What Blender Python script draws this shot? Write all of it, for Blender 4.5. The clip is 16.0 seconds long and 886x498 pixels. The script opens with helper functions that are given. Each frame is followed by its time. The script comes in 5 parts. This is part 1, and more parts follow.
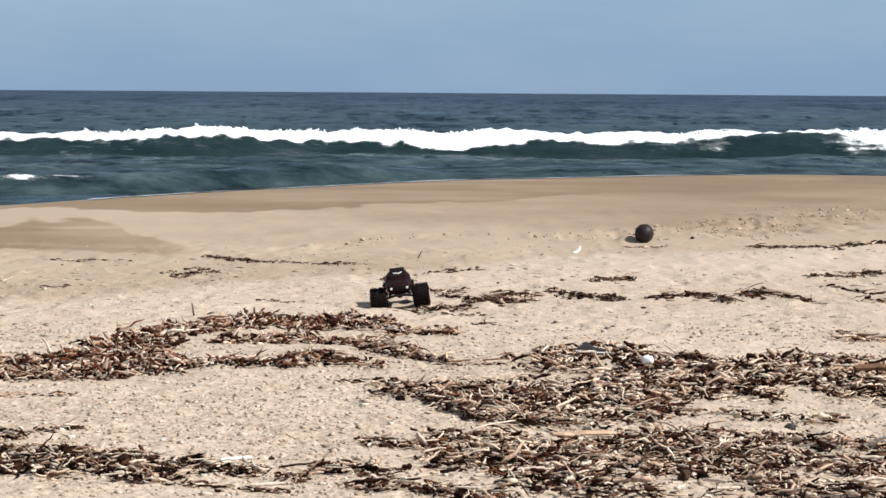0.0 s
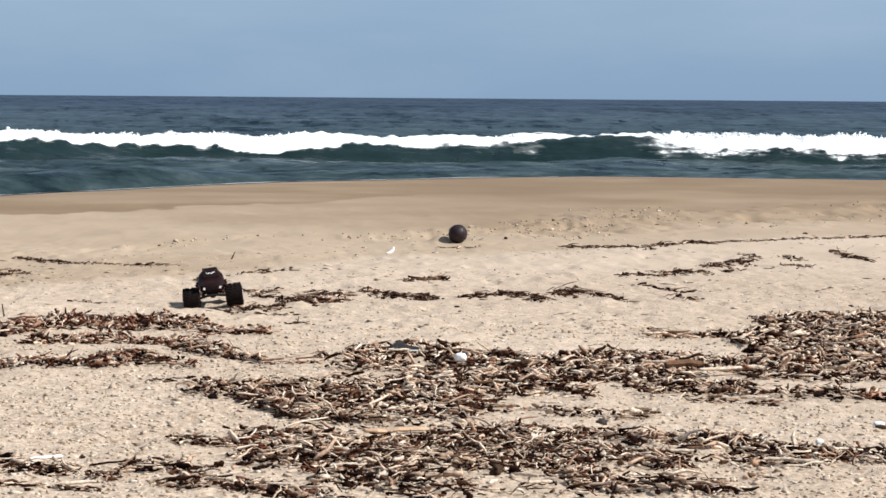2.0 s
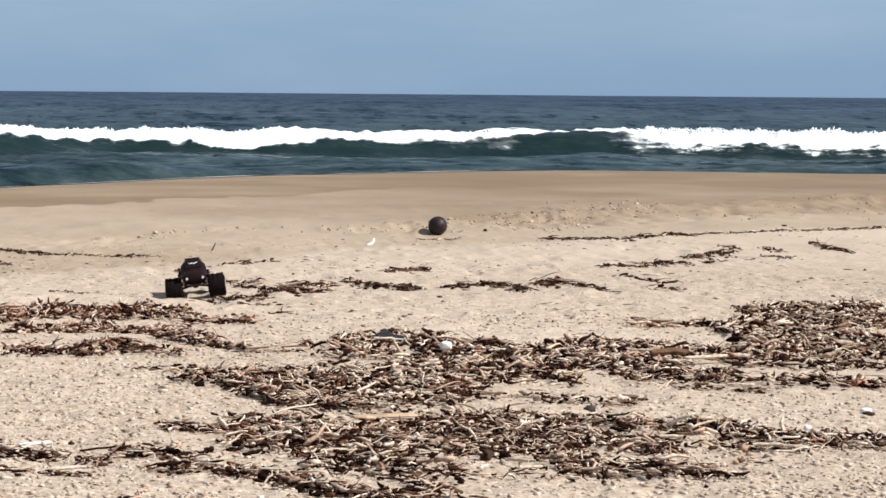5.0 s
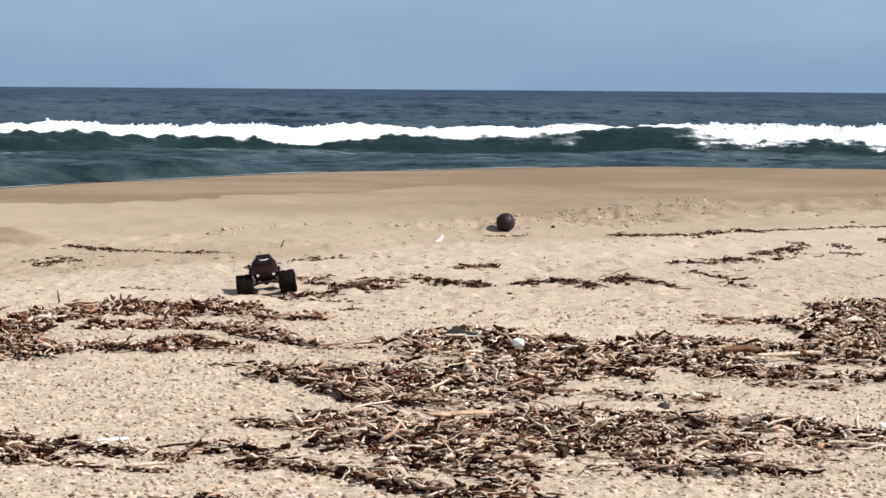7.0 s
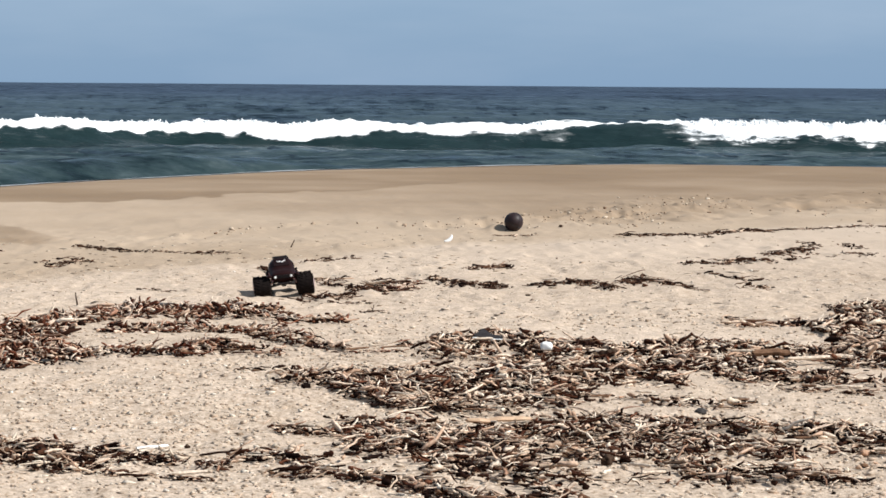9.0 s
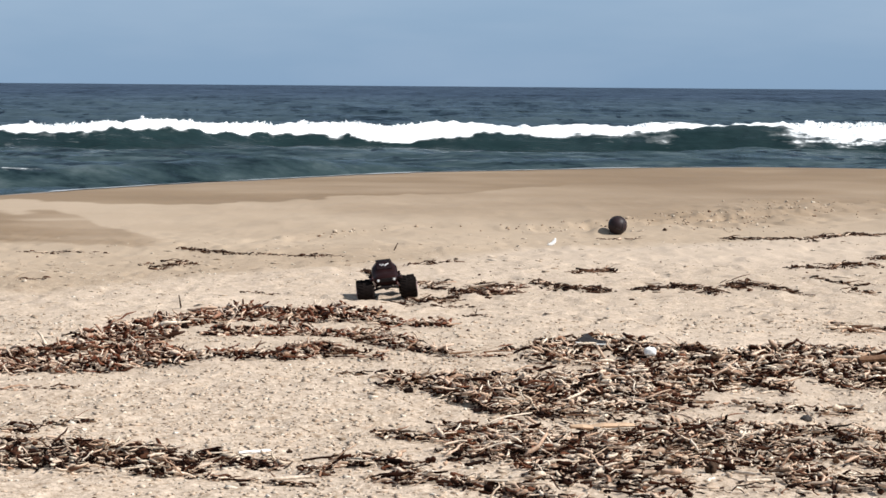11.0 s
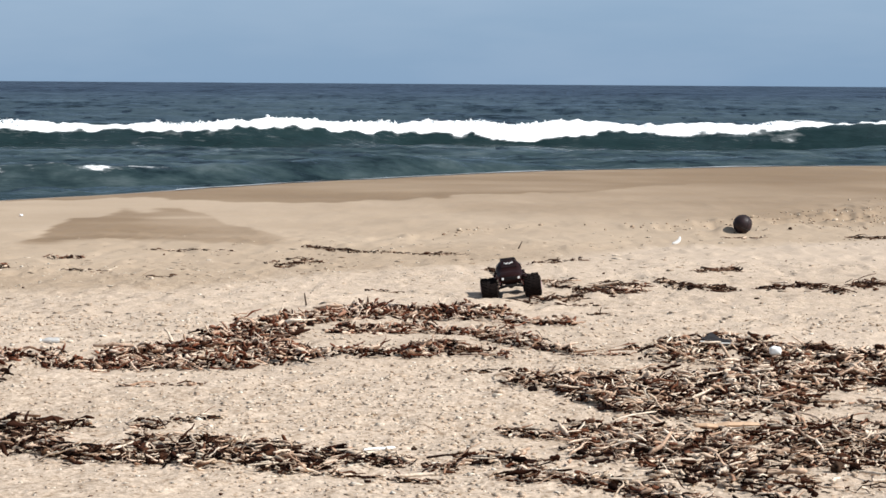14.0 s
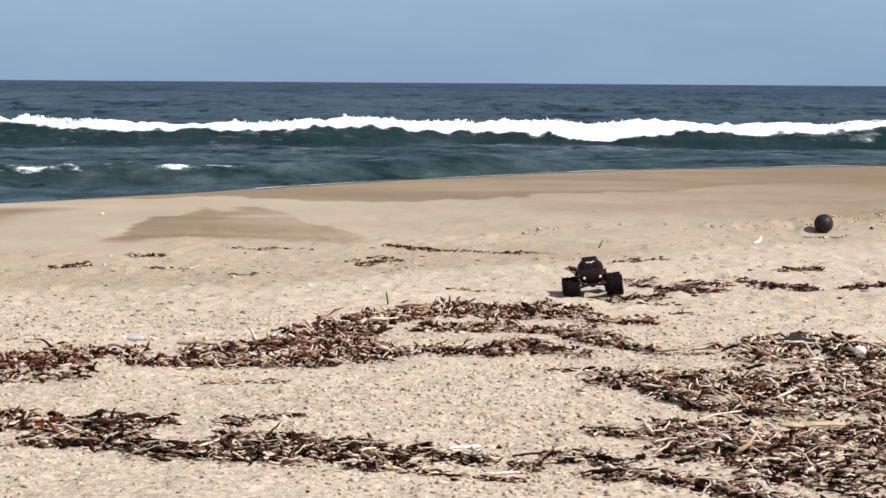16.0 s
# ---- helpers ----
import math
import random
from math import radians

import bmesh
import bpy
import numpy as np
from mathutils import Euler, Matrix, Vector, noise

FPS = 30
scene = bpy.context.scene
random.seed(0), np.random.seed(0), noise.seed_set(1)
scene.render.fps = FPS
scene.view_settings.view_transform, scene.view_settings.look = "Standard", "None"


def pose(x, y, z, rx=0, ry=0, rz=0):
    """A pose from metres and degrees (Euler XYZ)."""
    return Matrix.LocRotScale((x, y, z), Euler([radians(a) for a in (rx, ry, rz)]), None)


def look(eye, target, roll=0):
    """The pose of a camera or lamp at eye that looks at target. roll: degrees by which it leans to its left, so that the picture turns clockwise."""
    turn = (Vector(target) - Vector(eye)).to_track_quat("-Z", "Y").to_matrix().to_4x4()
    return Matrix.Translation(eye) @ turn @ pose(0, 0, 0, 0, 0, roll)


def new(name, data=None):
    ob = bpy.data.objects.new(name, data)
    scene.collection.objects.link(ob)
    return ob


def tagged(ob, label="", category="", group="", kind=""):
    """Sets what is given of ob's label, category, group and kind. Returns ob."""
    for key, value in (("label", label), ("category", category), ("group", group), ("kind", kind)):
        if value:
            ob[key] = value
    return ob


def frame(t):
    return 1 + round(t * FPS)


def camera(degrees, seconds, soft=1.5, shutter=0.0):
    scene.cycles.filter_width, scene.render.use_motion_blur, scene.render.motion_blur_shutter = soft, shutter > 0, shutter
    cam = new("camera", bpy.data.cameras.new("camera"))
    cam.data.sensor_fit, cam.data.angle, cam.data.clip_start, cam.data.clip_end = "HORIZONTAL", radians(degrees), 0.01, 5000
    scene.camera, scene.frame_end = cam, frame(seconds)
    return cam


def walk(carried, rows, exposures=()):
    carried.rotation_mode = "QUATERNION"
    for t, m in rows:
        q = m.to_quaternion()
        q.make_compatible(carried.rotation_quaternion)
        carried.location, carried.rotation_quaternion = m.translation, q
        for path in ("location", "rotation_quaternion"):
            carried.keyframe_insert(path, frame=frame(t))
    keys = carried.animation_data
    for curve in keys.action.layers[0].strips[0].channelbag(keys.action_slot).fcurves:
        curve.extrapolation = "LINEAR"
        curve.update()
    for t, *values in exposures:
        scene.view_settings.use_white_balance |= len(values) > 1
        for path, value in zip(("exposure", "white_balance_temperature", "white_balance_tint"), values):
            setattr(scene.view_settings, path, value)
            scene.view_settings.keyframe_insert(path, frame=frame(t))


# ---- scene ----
# seconds, place (m), yaw to the left, pitch, lean (degrees)
PATH = [
    (0, 0.002, -0.000, 1.595, 0.019, -3.404, 0.40),
    (0.5, 0.012, 0.008, 1.591, -0.939, -3.306, 0.44),
    (1, 0.002, 0.013, 1.580, -2.511, -3.290, 0.45),
    (1.5, 0.015, 0.006, 1.569, -3.425, -3.290, 0.47),
    (2, 0.017, 0.006, 1.561, -3.971, -3.290, 0.44),
    (2.5, -0.003, 0.011, 1.562, -4.182, -3.302, 0.49),
    (3, -0.016, -0.004, 1.561, -4.302, -3.341, 0.51),
    (3.5, -0.027, -0.003, 1.552, -4.426, -3.312, 0.48),
    (4, -0.038, 0.002, 1.546, -4.518, -3.372, 0.48),
    (4.2, -0.030, 0.011, 1.526, -4.564, -3.371, 0.47),
    (6.3, -0.120, -0.003, 1.514, -4.329, -3.381, 0.44),
    (6.5, -0.124, -0.018, 1.528, -3.921, -3.434, 0.47),
    (7, -0.108, -0.012, 1.525, -3.192, -3.471, 0.41),
    (7.5, -0.126, 0.009, 1.497, -3.150, -3.521, 0.45),
    (8, -0.189, 0.033, 1.495, -3.183, -3.436, 0.53),
    (8.5, -0.344, 0.052, 1.522, -3.416, -3.498, 0.53),
    (9, -0.345, 0.093, 1.561, -3.513, -3.565, 0.42),
    (9.5, -0.337, 0.131, 1.578, -3.062, -3.566, 0.45),
    (10, -0.335, 0.154, 1.574, -2.172, -3.550, 0.47),
    (10.2, -0.335, 0.154, 1.574, -1.904, -3.530, 0.47),
    (12.3, -0.355, 0.123, 1.569, -0.702, -3.572, 0.42),
    (12.5, -0.355, 0.123, 1.569, -0.554, -3.572, 0.42),
    (13, -0.361, 0.122, 1.570, 0.022, -3.573, 0.43),
    (13.5, -0.363, 0.117, 1.569, 0.792, -3.580, 0.44),
    (14, -0.344, 0.116, 1.573, 1.406, -3.595, 0.39),
    (14.5, -0.338, 0.114, 1.570, 1.470, -3.603, 0.42),
    (15, -0.333, 0.113, 1.567, 1.694, -3.611, 0.37),
    (15.5, -0.353, 0.117, 1.565, 2.026, -3.611, 0.40),
    (16, -0.386, 0.114, 1.568, 3.045, -3.618, 0.40),
]


def aim(x, y, z, yaw, pitch, lean):
    a, b = radians(yaw), radians(pitch)
    eye = Vector((x, y, z))
    return look(eye, eye + Vector((-math.sin(a) * math.cos(b), math.cos(a) * math.cos(b), math.sin(b))), lean)


cam = camera(18.95, 16.0, soft=1.6)
walk(cam, [(row[0], aim(*row[1:])) for row in PATH])

# ---- light ----
SUN_ELEVATION, SUN_FROM = 43.0, 108.0  # degrees above the sea; from straight ahead (+y) towards the right (+x)
scene.view_settings.exposure = 0.27
world = bpy.data.worlds.new("sky")
scene.world = world
world.use_nodes = True
wt = world.node_tree
wt.nodes.clear()


def wnode(kind, **values):
    node = wt.nodes.new(kind)
    for key, value in values.items():
        node.inputs[key].default_value = value
    return node


sky = wt.nodes.new("ShaderNodeTexSky")
sky.sky_type, sky.sun_disc = "NISHITA", False
sky.sun_elevation, sky.sun_rotation = radians(SUN_ELEVATION), radians(SUN_FROM)
sky.air_density, sky.dust_density, sky.ozone_density = 1.0, 0.6, 1.5
coord = wt.nodes.new("ShaderNodeTexCoord")
scale = wt.nodes.new("ShaderNodeMapping")
scale.inputs["Scale"].default_value = (3.0, 3.0, 14.0)
wt.links.new(coord.outputs["Generated"], scale.inputs["Vector"])
veil = wnode("ShaderNodeTexNoise", Scale=2.6, Detail=4.0, Roughness=0.55)
wt.links.new(scale.outputs["Vector"], veil.inputs["Vector"])
split = wt.nodes.new("ShaderNodeSeparateXYZ")
wt.links.new(coord.outputs["Generated"], split.inputs["Vector"])
rise = wnode("ShaderNodeMapRange")
rise.inputs["From Min"].default_value, rise.inputs["From Max"].default_value = 0.0, 0.045
wt.links.new(split.outputs["Z"], rise.inputs["Value"])
ripple = wt.nodes.new("ShaderNodeMath")
ripple.operation = "MULTIPLY_ADD"
ripple.inputs[1].default_value, ripple.inputs[2].default_value = 2.2, -1.1
wt.links.new(veil.outputs["Fac"], ripple.inputs[0])
height = wt.nodes.new("ShaderNodeMath")
height.operation, height.use_clamp = "ADD", True
wt.links.new(rise.outputs["Result"], height.inputs[0])
wt.links.new(ripple.outputs["Value"], height.inputs[1])
haze = wt.nodes.new("ShaderNodeMix")
haze.data_type = "RGBA"
haze.inputs["A"].default_value = (1.95, 3.3, 5.2, 1)
haze.inputs["B"].default_value = (2.65, 3.9, 5.7, 1)
wt.links.new(height.outputs["Value"], haze.inputs["Factor"])
veiled = wt.nodes.new("ShaderNodeMix")
veiled.data_type = "RGBA"
veiled.inputs["Factor"].default_value = 0.85
wt.links.new(sky.outputs["Color"], veiled.inputs["A"])
wt.links.new(haze.outputs["Result"], veiled.inputs["B"])
# overhead the sky is a thin, nearly neutral veil
zenith = wnode("ShaderNodeMapRange")
zenith.inputs["From Min"].default_value, zenith.inputs["From Max"].default_value = 0.08, 0.45
wt.links.new(split.outputs["Z"], zenith.inputs["Value"])
dome = wt.nodes.new("ShaderNodeMix")
dome.data_type = "RGBA"
dome.inputs["B"].default_value = (1.8, 2.3, 3.05, 1)
wt.links.new(zenith.outputs["Result"], dome.inputs["Factor"])
wt.links.new(veiled.outputs["Result"], dome.inputs["A"])
back = wnode("ShaderNodeBackground", Strength=0.094)
wt.links.new(dome.outputs["Result"], back.inputs["Color"])
wt.links.new(back.outputs["Background"], wt.nodes.new("ShaderNodeOutputWorld").inputs["Surface"])

lamp = bpy.data.lights.new("sun", "SUN")
lamp.energy, lamp.angle, lamp.color = 5.0, radians(0.55), (1.0, 0.99, 0.96)
sun = new("sun", lamp)
e, a = radians(SUN_ELEVATION), radians(SUN_FROM)
sun.matrix_world = look((40 * math.sin(a), 40 * math.cos(a), 60), (40 * math.sin(a) - math.sin(a) * math.cos(e), 40 * math.cos(a) - math.cos(a) * math.cos(e), 60 - math.sin(e)))

# ---- materials ----


class Nodes:
    """A small wrapper: a principled material and short calls for its nodes."""

    def __init__(self, name, rough=0.8, metal=0.0):
        self.mat = bpy.data.materials.new(name)
        self.mat.use_nodes = True
        self.tree = self.mat.node_tree
        self.bsdf = next(n for n in self.tree.nodes if n.type == "BSDF_PRINCIPLED")
        self.bsdf.inputs["Roughness"].default_value, self.bsdf.inputs["Metallic"].default_value = rough, metal

    def add(self, kind, **values):
        node = self.tree.nodes.new(kind)
        for key, value in values.items():
            node.inputs[key.replace("_", " ")].default_value = value
        return node

    def link(self, a, b):
        self.tree.links.new(a, b)

    def place(self, size=(1, 1, 1), world_space=False):
        """Coordinates in metres, scaled."""
        m = self.add("ShaderNodeMapping", Scale=size)
        if world_space:
            self.link(self.add("ShaderNodeNewGeometry").outputs["Position"], m.inputs["Vector"])
        else:
            self.link(self.add("ShaderNodeTexCoord").outputs["Object"], m.inputs["Vector"])
        return m.outputs["Vector"]

    def noise(self, at, scale, detail=3.0, rough=0.55):
        n = self.add("ShaderNodeTexNoise", Scale=scale, Detail=detail, Roughness=rough)
        self.link(at, n.inputs["Vector"])
        return n.outputs["Fac"]

    def ramp(self, value, stops):
        n = self.add("ShaderNodeValToRGB")
        while len(n.color_ramp.elements) < len(stops):
            n.color_ramp.elements.new(0.5)
        for el, (pos, col) in zip(n.color_ramp.elements, stops):
            el.position, el.color = pos, (*col, 1) if len(col) == 3 else col
        self.link(value, n.inputs["Fac"])
        return n.outputs["Color"]

    def mix(self, fac, a, b, blend="MIX"):
        n = self.add("ShaderNodeMix")
        n.data_type, n.blend_type = "RGBA", blend
        for key, value in (("Factor", fac), ("A", a), ("B", b)):
            if isinstance(value, (int, float)):
                n.inputs[key].default_value = value
            elif isinstance(value, tuple):
                n.inputs[key].default_value = (*value, 1)
            else:
                self.link(value, n.inputs[key])
        return n.outputs["Result"]

    def math(self, op, a, b=0.0, clamp=False):
        n = self.add("ShaderNodeMath")
        n.operation, n.use_clamp = op, clamp
        for k, value in enumerate((a, b)):
            if isinstance(value, (int, float)):
                n.inputs[k].default_value = value
            else:
                self.link(value, n.inputs[k])
        return n.outputs["Value"]

    def attr(self, name):
        n = self.add("ShaderNodeAttribute")
        n.attribute_name = name
        return n.outputs["Fac"]

    def bump(self, height, metres, strength=1.0):
        n = self.add("ShaderNodeBump", Strength=strength, Distance=metres)
        self.link(height, n.inputs["Height"])
        self.link(n.outputs["Normal"], self.bsdf.inputs["Normal"])

    def set(self, key, value):
        if isinstance(value, (int, float)):
            self.bsdf.inputs[key].default_value = value
        elif isinstance(value, tuple):
            self.bsdf.inputs[key].default_value = (*value, 1)
        else:
            self.link(value, self.bsdf.inputs[key])
        return self


def sand_material():
    n = Nodes("sand", 0.95)
    at = n.place(world_space=True)
    wide = n.noise(at, 0.35, 3)
    coarse = n.ramp(wide, [(0.3, (0.50, 0.395, 0.305)), (0.7, (0.575, 0.46, 0.362))])
    fine = n.ramp(wide, [(0.3, (0.385, 0.290, 0.205)), (0.7, (0.455, 0.350, 0.255))])
    col = n.mix(n.attr("pale"), fine, coarse)
    clumps = n.ramp(n.noise(n.place((1.0, 0.5, 1.0), True), 15.0, 4, 0.72), [(0.30, (0.74, 0.70, 0.65)), (0.44, (0.95, 0.94, 0.93)), (0.56, (1.03, 1.03, 1.03)), (0.70, (1.28, 1.29, 1.30))])
    specks = n.ramp(n.noise(at, 60.0, 3, 0.7), [(0.32, (0.86, 0.845, 0.825)), (0.68, (1.13, 1.13, 1.13))])
    rough_sand = n.mix(1.0, n.mix(1.0, col, clumps, "MULTIPLY"), specks, "MULTIPLY")
    col = n.mix(n.attr("grit"), col, rough_sand)
    pebbles = n.ramp(n.noise(n.place((1.0, 0.6, 1.0), True), 34.0, 3, 0.7), [(0.34, (0.62, 0.57, 0.51)), (0.46, (0.94, 0.93, 0.92)), (0.55, (1.04, 1.04, 1.04)), (0.68, (1.3, 1.31, 1.32))])
    col = n.mix(n.attr("pebbly"), col, n.mix(1.0, col, pebbles, "MULTIPLY"))
    wet = n.attr("wet")
    damp = n.mix(1.0, col, (0.59, 0.525, 0.435), "MULTIPLY")
    n.set("Base Color", n.mix(wet, col, damp))
    soaked = n.attr("soaked")
    n.set("Roughness", n.math("SUBTRACT", n.math("SUBTRACT", 0.95, n.math("MULTIPLY", wet, 0.25)), n.math("MULTIPLY", soaked, 0.60)))
    n.set("Specular IOR Level", n.math("ADD", 0.2, n.math("MULTIPLY", soaked, 0.8)))
    n.bump(n.math("MULTIPLY", n.noise(at, 24.0, 4, 0.7), n.math("ADD", n.attr("grit"), 0.12)), 0.02, 0.7)
    return n.mat


def sea_material():
    n = Nodes("sea water", 0.9)
    stretch = n.place((0.3, 1.0, 1.0), True)
    # dark wave sides and pale sky reflections are put into the colour as noise
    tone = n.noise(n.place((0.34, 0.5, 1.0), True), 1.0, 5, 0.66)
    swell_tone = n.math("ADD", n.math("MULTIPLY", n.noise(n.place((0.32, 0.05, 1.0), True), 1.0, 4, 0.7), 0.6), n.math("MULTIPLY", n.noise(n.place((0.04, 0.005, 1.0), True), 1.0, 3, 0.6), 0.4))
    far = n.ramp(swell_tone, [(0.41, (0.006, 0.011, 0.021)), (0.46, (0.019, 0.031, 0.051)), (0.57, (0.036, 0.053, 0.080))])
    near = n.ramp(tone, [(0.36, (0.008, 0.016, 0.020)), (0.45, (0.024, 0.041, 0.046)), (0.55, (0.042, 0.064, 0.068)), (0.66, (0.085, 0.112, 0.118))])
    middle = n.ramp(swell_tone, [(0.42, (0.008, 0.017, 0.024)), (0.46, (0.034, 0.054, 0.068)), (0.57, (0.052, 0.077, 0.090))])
    col = n.mix(n.attr("outer"), middle, far)
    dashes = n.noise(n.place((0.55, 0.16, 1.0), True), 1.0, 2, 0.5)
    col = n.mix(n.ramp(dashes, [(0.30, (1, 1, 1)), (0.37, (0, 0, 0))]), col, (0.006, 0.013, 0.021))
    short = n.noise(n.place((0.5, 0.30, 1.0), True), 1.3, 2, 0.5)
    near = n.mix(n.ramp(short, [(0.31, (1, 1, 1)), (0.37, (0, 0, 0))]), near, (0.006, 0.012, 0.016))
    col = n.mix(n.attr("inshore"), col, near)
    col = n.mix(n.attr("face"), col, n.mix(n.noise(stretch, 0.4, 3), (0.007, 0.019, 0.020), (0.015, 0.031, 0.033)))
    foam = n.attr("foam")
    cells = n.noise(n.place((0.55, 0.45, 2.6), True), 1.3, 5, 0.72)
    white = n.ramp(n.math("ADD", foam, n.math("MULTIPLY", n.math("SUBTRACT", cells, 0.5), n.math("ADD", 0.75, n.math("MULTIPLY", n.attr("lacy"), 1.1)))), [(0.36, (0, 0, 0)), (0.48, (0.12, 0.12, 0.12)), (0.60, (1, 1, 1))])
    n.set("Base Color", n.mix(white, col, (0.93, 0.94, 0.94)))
    n.set("Specular IOR Level", 0.0)
    ripples = n.math("ADD", n.noise(stretch, 0.35, 4, 0.6), n.math("MULTIPLY", n.noise(stretch, 2.2, 3, 0.6), 0.25))
    n.bump(ripples, 0.55, 1.0)
    tilt = n.tree.nodes["Bump"].outputs["Normal"]
    # the water's own gloss, held down where foam lies
    gloss = n.add("ShaderNodeBsdfGlossy", Roughness=0.18)
    gloss.inputs["Color"].default_value = (0.9, 0.95, 1.0, 1)
    n.link(tilt, gloss.inputs["Normal"])
    weight = n.add("ShaderNodeLayerWeight", Blend=0.25)
    n.link(tilt, weight.inputs["Normal"])
    streaks = n.ramp(n.noise(n.place((0.10, 0.30, 1.0), True), 1.0, 4, 0.65), [(0.42, (0.10, 0.10, 0.10)), (0.62, (0.46, 0.46, 0.46))])
    share = n.math("MULTIPLY", n.math("ADD", 0.01, n.math("MULTIPLY", weight.outputs["Fresnel"], streaks)), n.math("SUBTRACT", 1.0, white))
    both = n.add("ShaderNodeMixShader")
    n.link(share, both.inputs[0])
    n.link(n.bsdf.outputs["BSDF"], both.inputs[1])
    n.link(gloss.outputs["BSDF"], both.inputs[2])
    out = next(k for k in n.tree.nodes if k.type == "OUTPUT_MATERIAL")
    n.link(both.outputs["Shader"], out.inputs["Surface"])
    return n.mat


SAND, SEA = sand_material(), sea_material()

# ---- ground and sea ----
SEA_LEVEL = -1.8


def steps(dense_from, dense_to, step, ends, grow=1.22):
    """Even steps where the camera looks, growing ones out to both ends."""
    mid = list(np.arange(dense_from, dense_to + step / 2, step))
    up, s = [mid[-1]], step
    while up[-1] < ends[1]:
        s *= grow
        up.append(up[-1] + s)
    down, s = [mid[0]], step
    while down[-1] > ends[0]:
        s *= grow
        down.append(down[-1] - s)
    return np.array(down[:0:-1] + mid + up[1:])


def hash_noise(ix, iy, seed):
    v = np.sin(ix * 127.1 + iy * 311.7 + seed * 74.7) * 43758.5453
    return v - np.floor(v)


def value_noise(x, y, seed=0):
    ix, iy = np.floor(x), np.floor(y)
    fx, fy = x - ix, y - iy
    fx, fy = fx * fx * (3 - 2 * fx), fy * fy * (3 - 2 * fy)
    a, b = hash_noise(ix, iy, seed), hash_noise(ix + 1, iy, seed)
    c, d = hash_noise(ix, iy + 1, seed), hash_noise(ix + 1, iy + 1, seed)
    return (a * (1 - fx) + b * fx) * (1 - fy) + (c * (1 - fx) + d * fx) * fy - 0.5


def fbm(x, y, octaves=4, seed=0):
    total, amp = 0.0, 1.0
    for k in range(octaves):
        total, amp = total + amp * value_noise(x * 2**k, y * 2**k, seed + k), amp * 0.5
    return total


def smooth(a, b, v):
    t = np.clip((v - a) / (b - a), 0, 1)
    return t * t * (3 - 2 * t)


def crest_line(x):
    """Where the berm tips over towards the water."""
    return np.interp(x, [-60, -12, -7.2, -4.0, -0.4, 4.1, 7.0, 12.8, 25, 60], [20, 28, 35.5, 42.5, 48.6, 52.8, 54.2, 52.6, 50, 48]) - 0.7


def wet_line(x):
    return np.interp(x, [-60, -10, -5.6, -3.0, -1.3, 1.0, 3.0, 8.0, 14, 60], [30, 33, 35.2, 34.6, 37.6, 39.4, 43.0, 47.0, 47, 46])


def lip_line(x):
    """The foot of the trampled lip that runs along the beach behind the ball."""
    return np.interp(x, [-2.6, -1.8, -0.8, 0.2, 1.1, 2.2, 4.3, 5.4, 6.8, 9], [25.9, 26.5, 28.0, 29.5, 29.3, 29.5, 32.5, 33.8, 34.5, 37])


def ground_height(x, y):
    u = y - crest_line(x)
    drop = 0.06 * np.log1p(np.exp(np.clip(u / 0.8, -30, 30))) * 0.8
    drop = np.where(u > 20, 0.06 * u, drop)
    rough = smooth(27, 20, y)
    z = -np.minimum(drop, 6.0) + 0.03 * fbm(x * 0.22, y * 0.12, 2, 5) * smooth(60, 30, y)
    z = z + rough * (0.030 * fbm(x * 1.6, y * 1.3, 3, 11) + 0.016 * fbm(x * 7.0, y * 6.0, 2, 17) + smooth(23, 17, y) * 0.013 * fbm(x * 20.0, y * 13.0, 2, 19))
    z = z + (1 - rough) * 0.012 * fbm(x * 1.0, y * 0.7, 2, 23)
    # soft dimples and scuffs in the dry middle ground
    dry = smooth(15.5, 18.5, y) * smooth(31, 25, y) * smooth(-7, -5, x)
    z = z + dry * (0.016 * np.maximum(fbm(x * 3.4, y * 1.7, 3, 25), -0.1) + 0.034 * np.maximum(fbm(x * 9.0, y * 3.6, 3, 27) - 0.06, 0) - 0.03 * np.maximum(fbm(x * 7.0, y * 2.8, 3, 29) - 0.1, 0))
    # the sand rises a little behind the trampled lip, with footprints along it and over the slope to the right
    u = y - lip_line(x) - 0.5 * fbm(x * 0.9, x * 0, 3, 137)
    z = z + np.interp(x, [-1, 1.5], [0.018, 0.034]) * smooth(-0.35, 0.3, u) * smooth(6.0, 0.6, u) * smooth(-2.6, -1.2, x) * smooth(14, 10, x)
    spread = np.interp(x, [1.5, 4.5, 14], [0.55, 2.6, 3.2])
    band = np.exp(-((u / spread) ** 2)) * smooth(-2.8, -1.4, x) * smooth(14, 11, x)
    z = z + band * np.interp(x, [-0.5, 1.5, 4], [0.4, 0.6, 1.0]) * (0.085 * np.maximum(fbm(x * 6.5, y * 2.6, 3, 35) - 0.04, 0) - 0.14 * np.maximum(fbm(x * 3.6, y * 1.7, 3, 37) - 0.12, 0))
    # the bank against which the ball has come to rest, and a hump under the truck's wheels
    z = z + 0.035 * np.exp(-(((x - 2.1) / 0.5) ** 2) - ((y - 28.4) / 0.35) ** 2) + 0.075 * np.exp(-(((x - 1.965) / 0.11) ** 2) - ((y - 28.33) / 0.13) ** 2)
    z = z + 0.024 * np.exp(-(((x + 0.15) / 0.14) ** 2) - ((y - 19.55) / 0.35) ** 2)
    return z + (1 - rough) * smooth(45, 33, y) * smooth(-6, -1, x) * 0.028 * fbm(x * 2.0, y * 0.7, 4, 33)


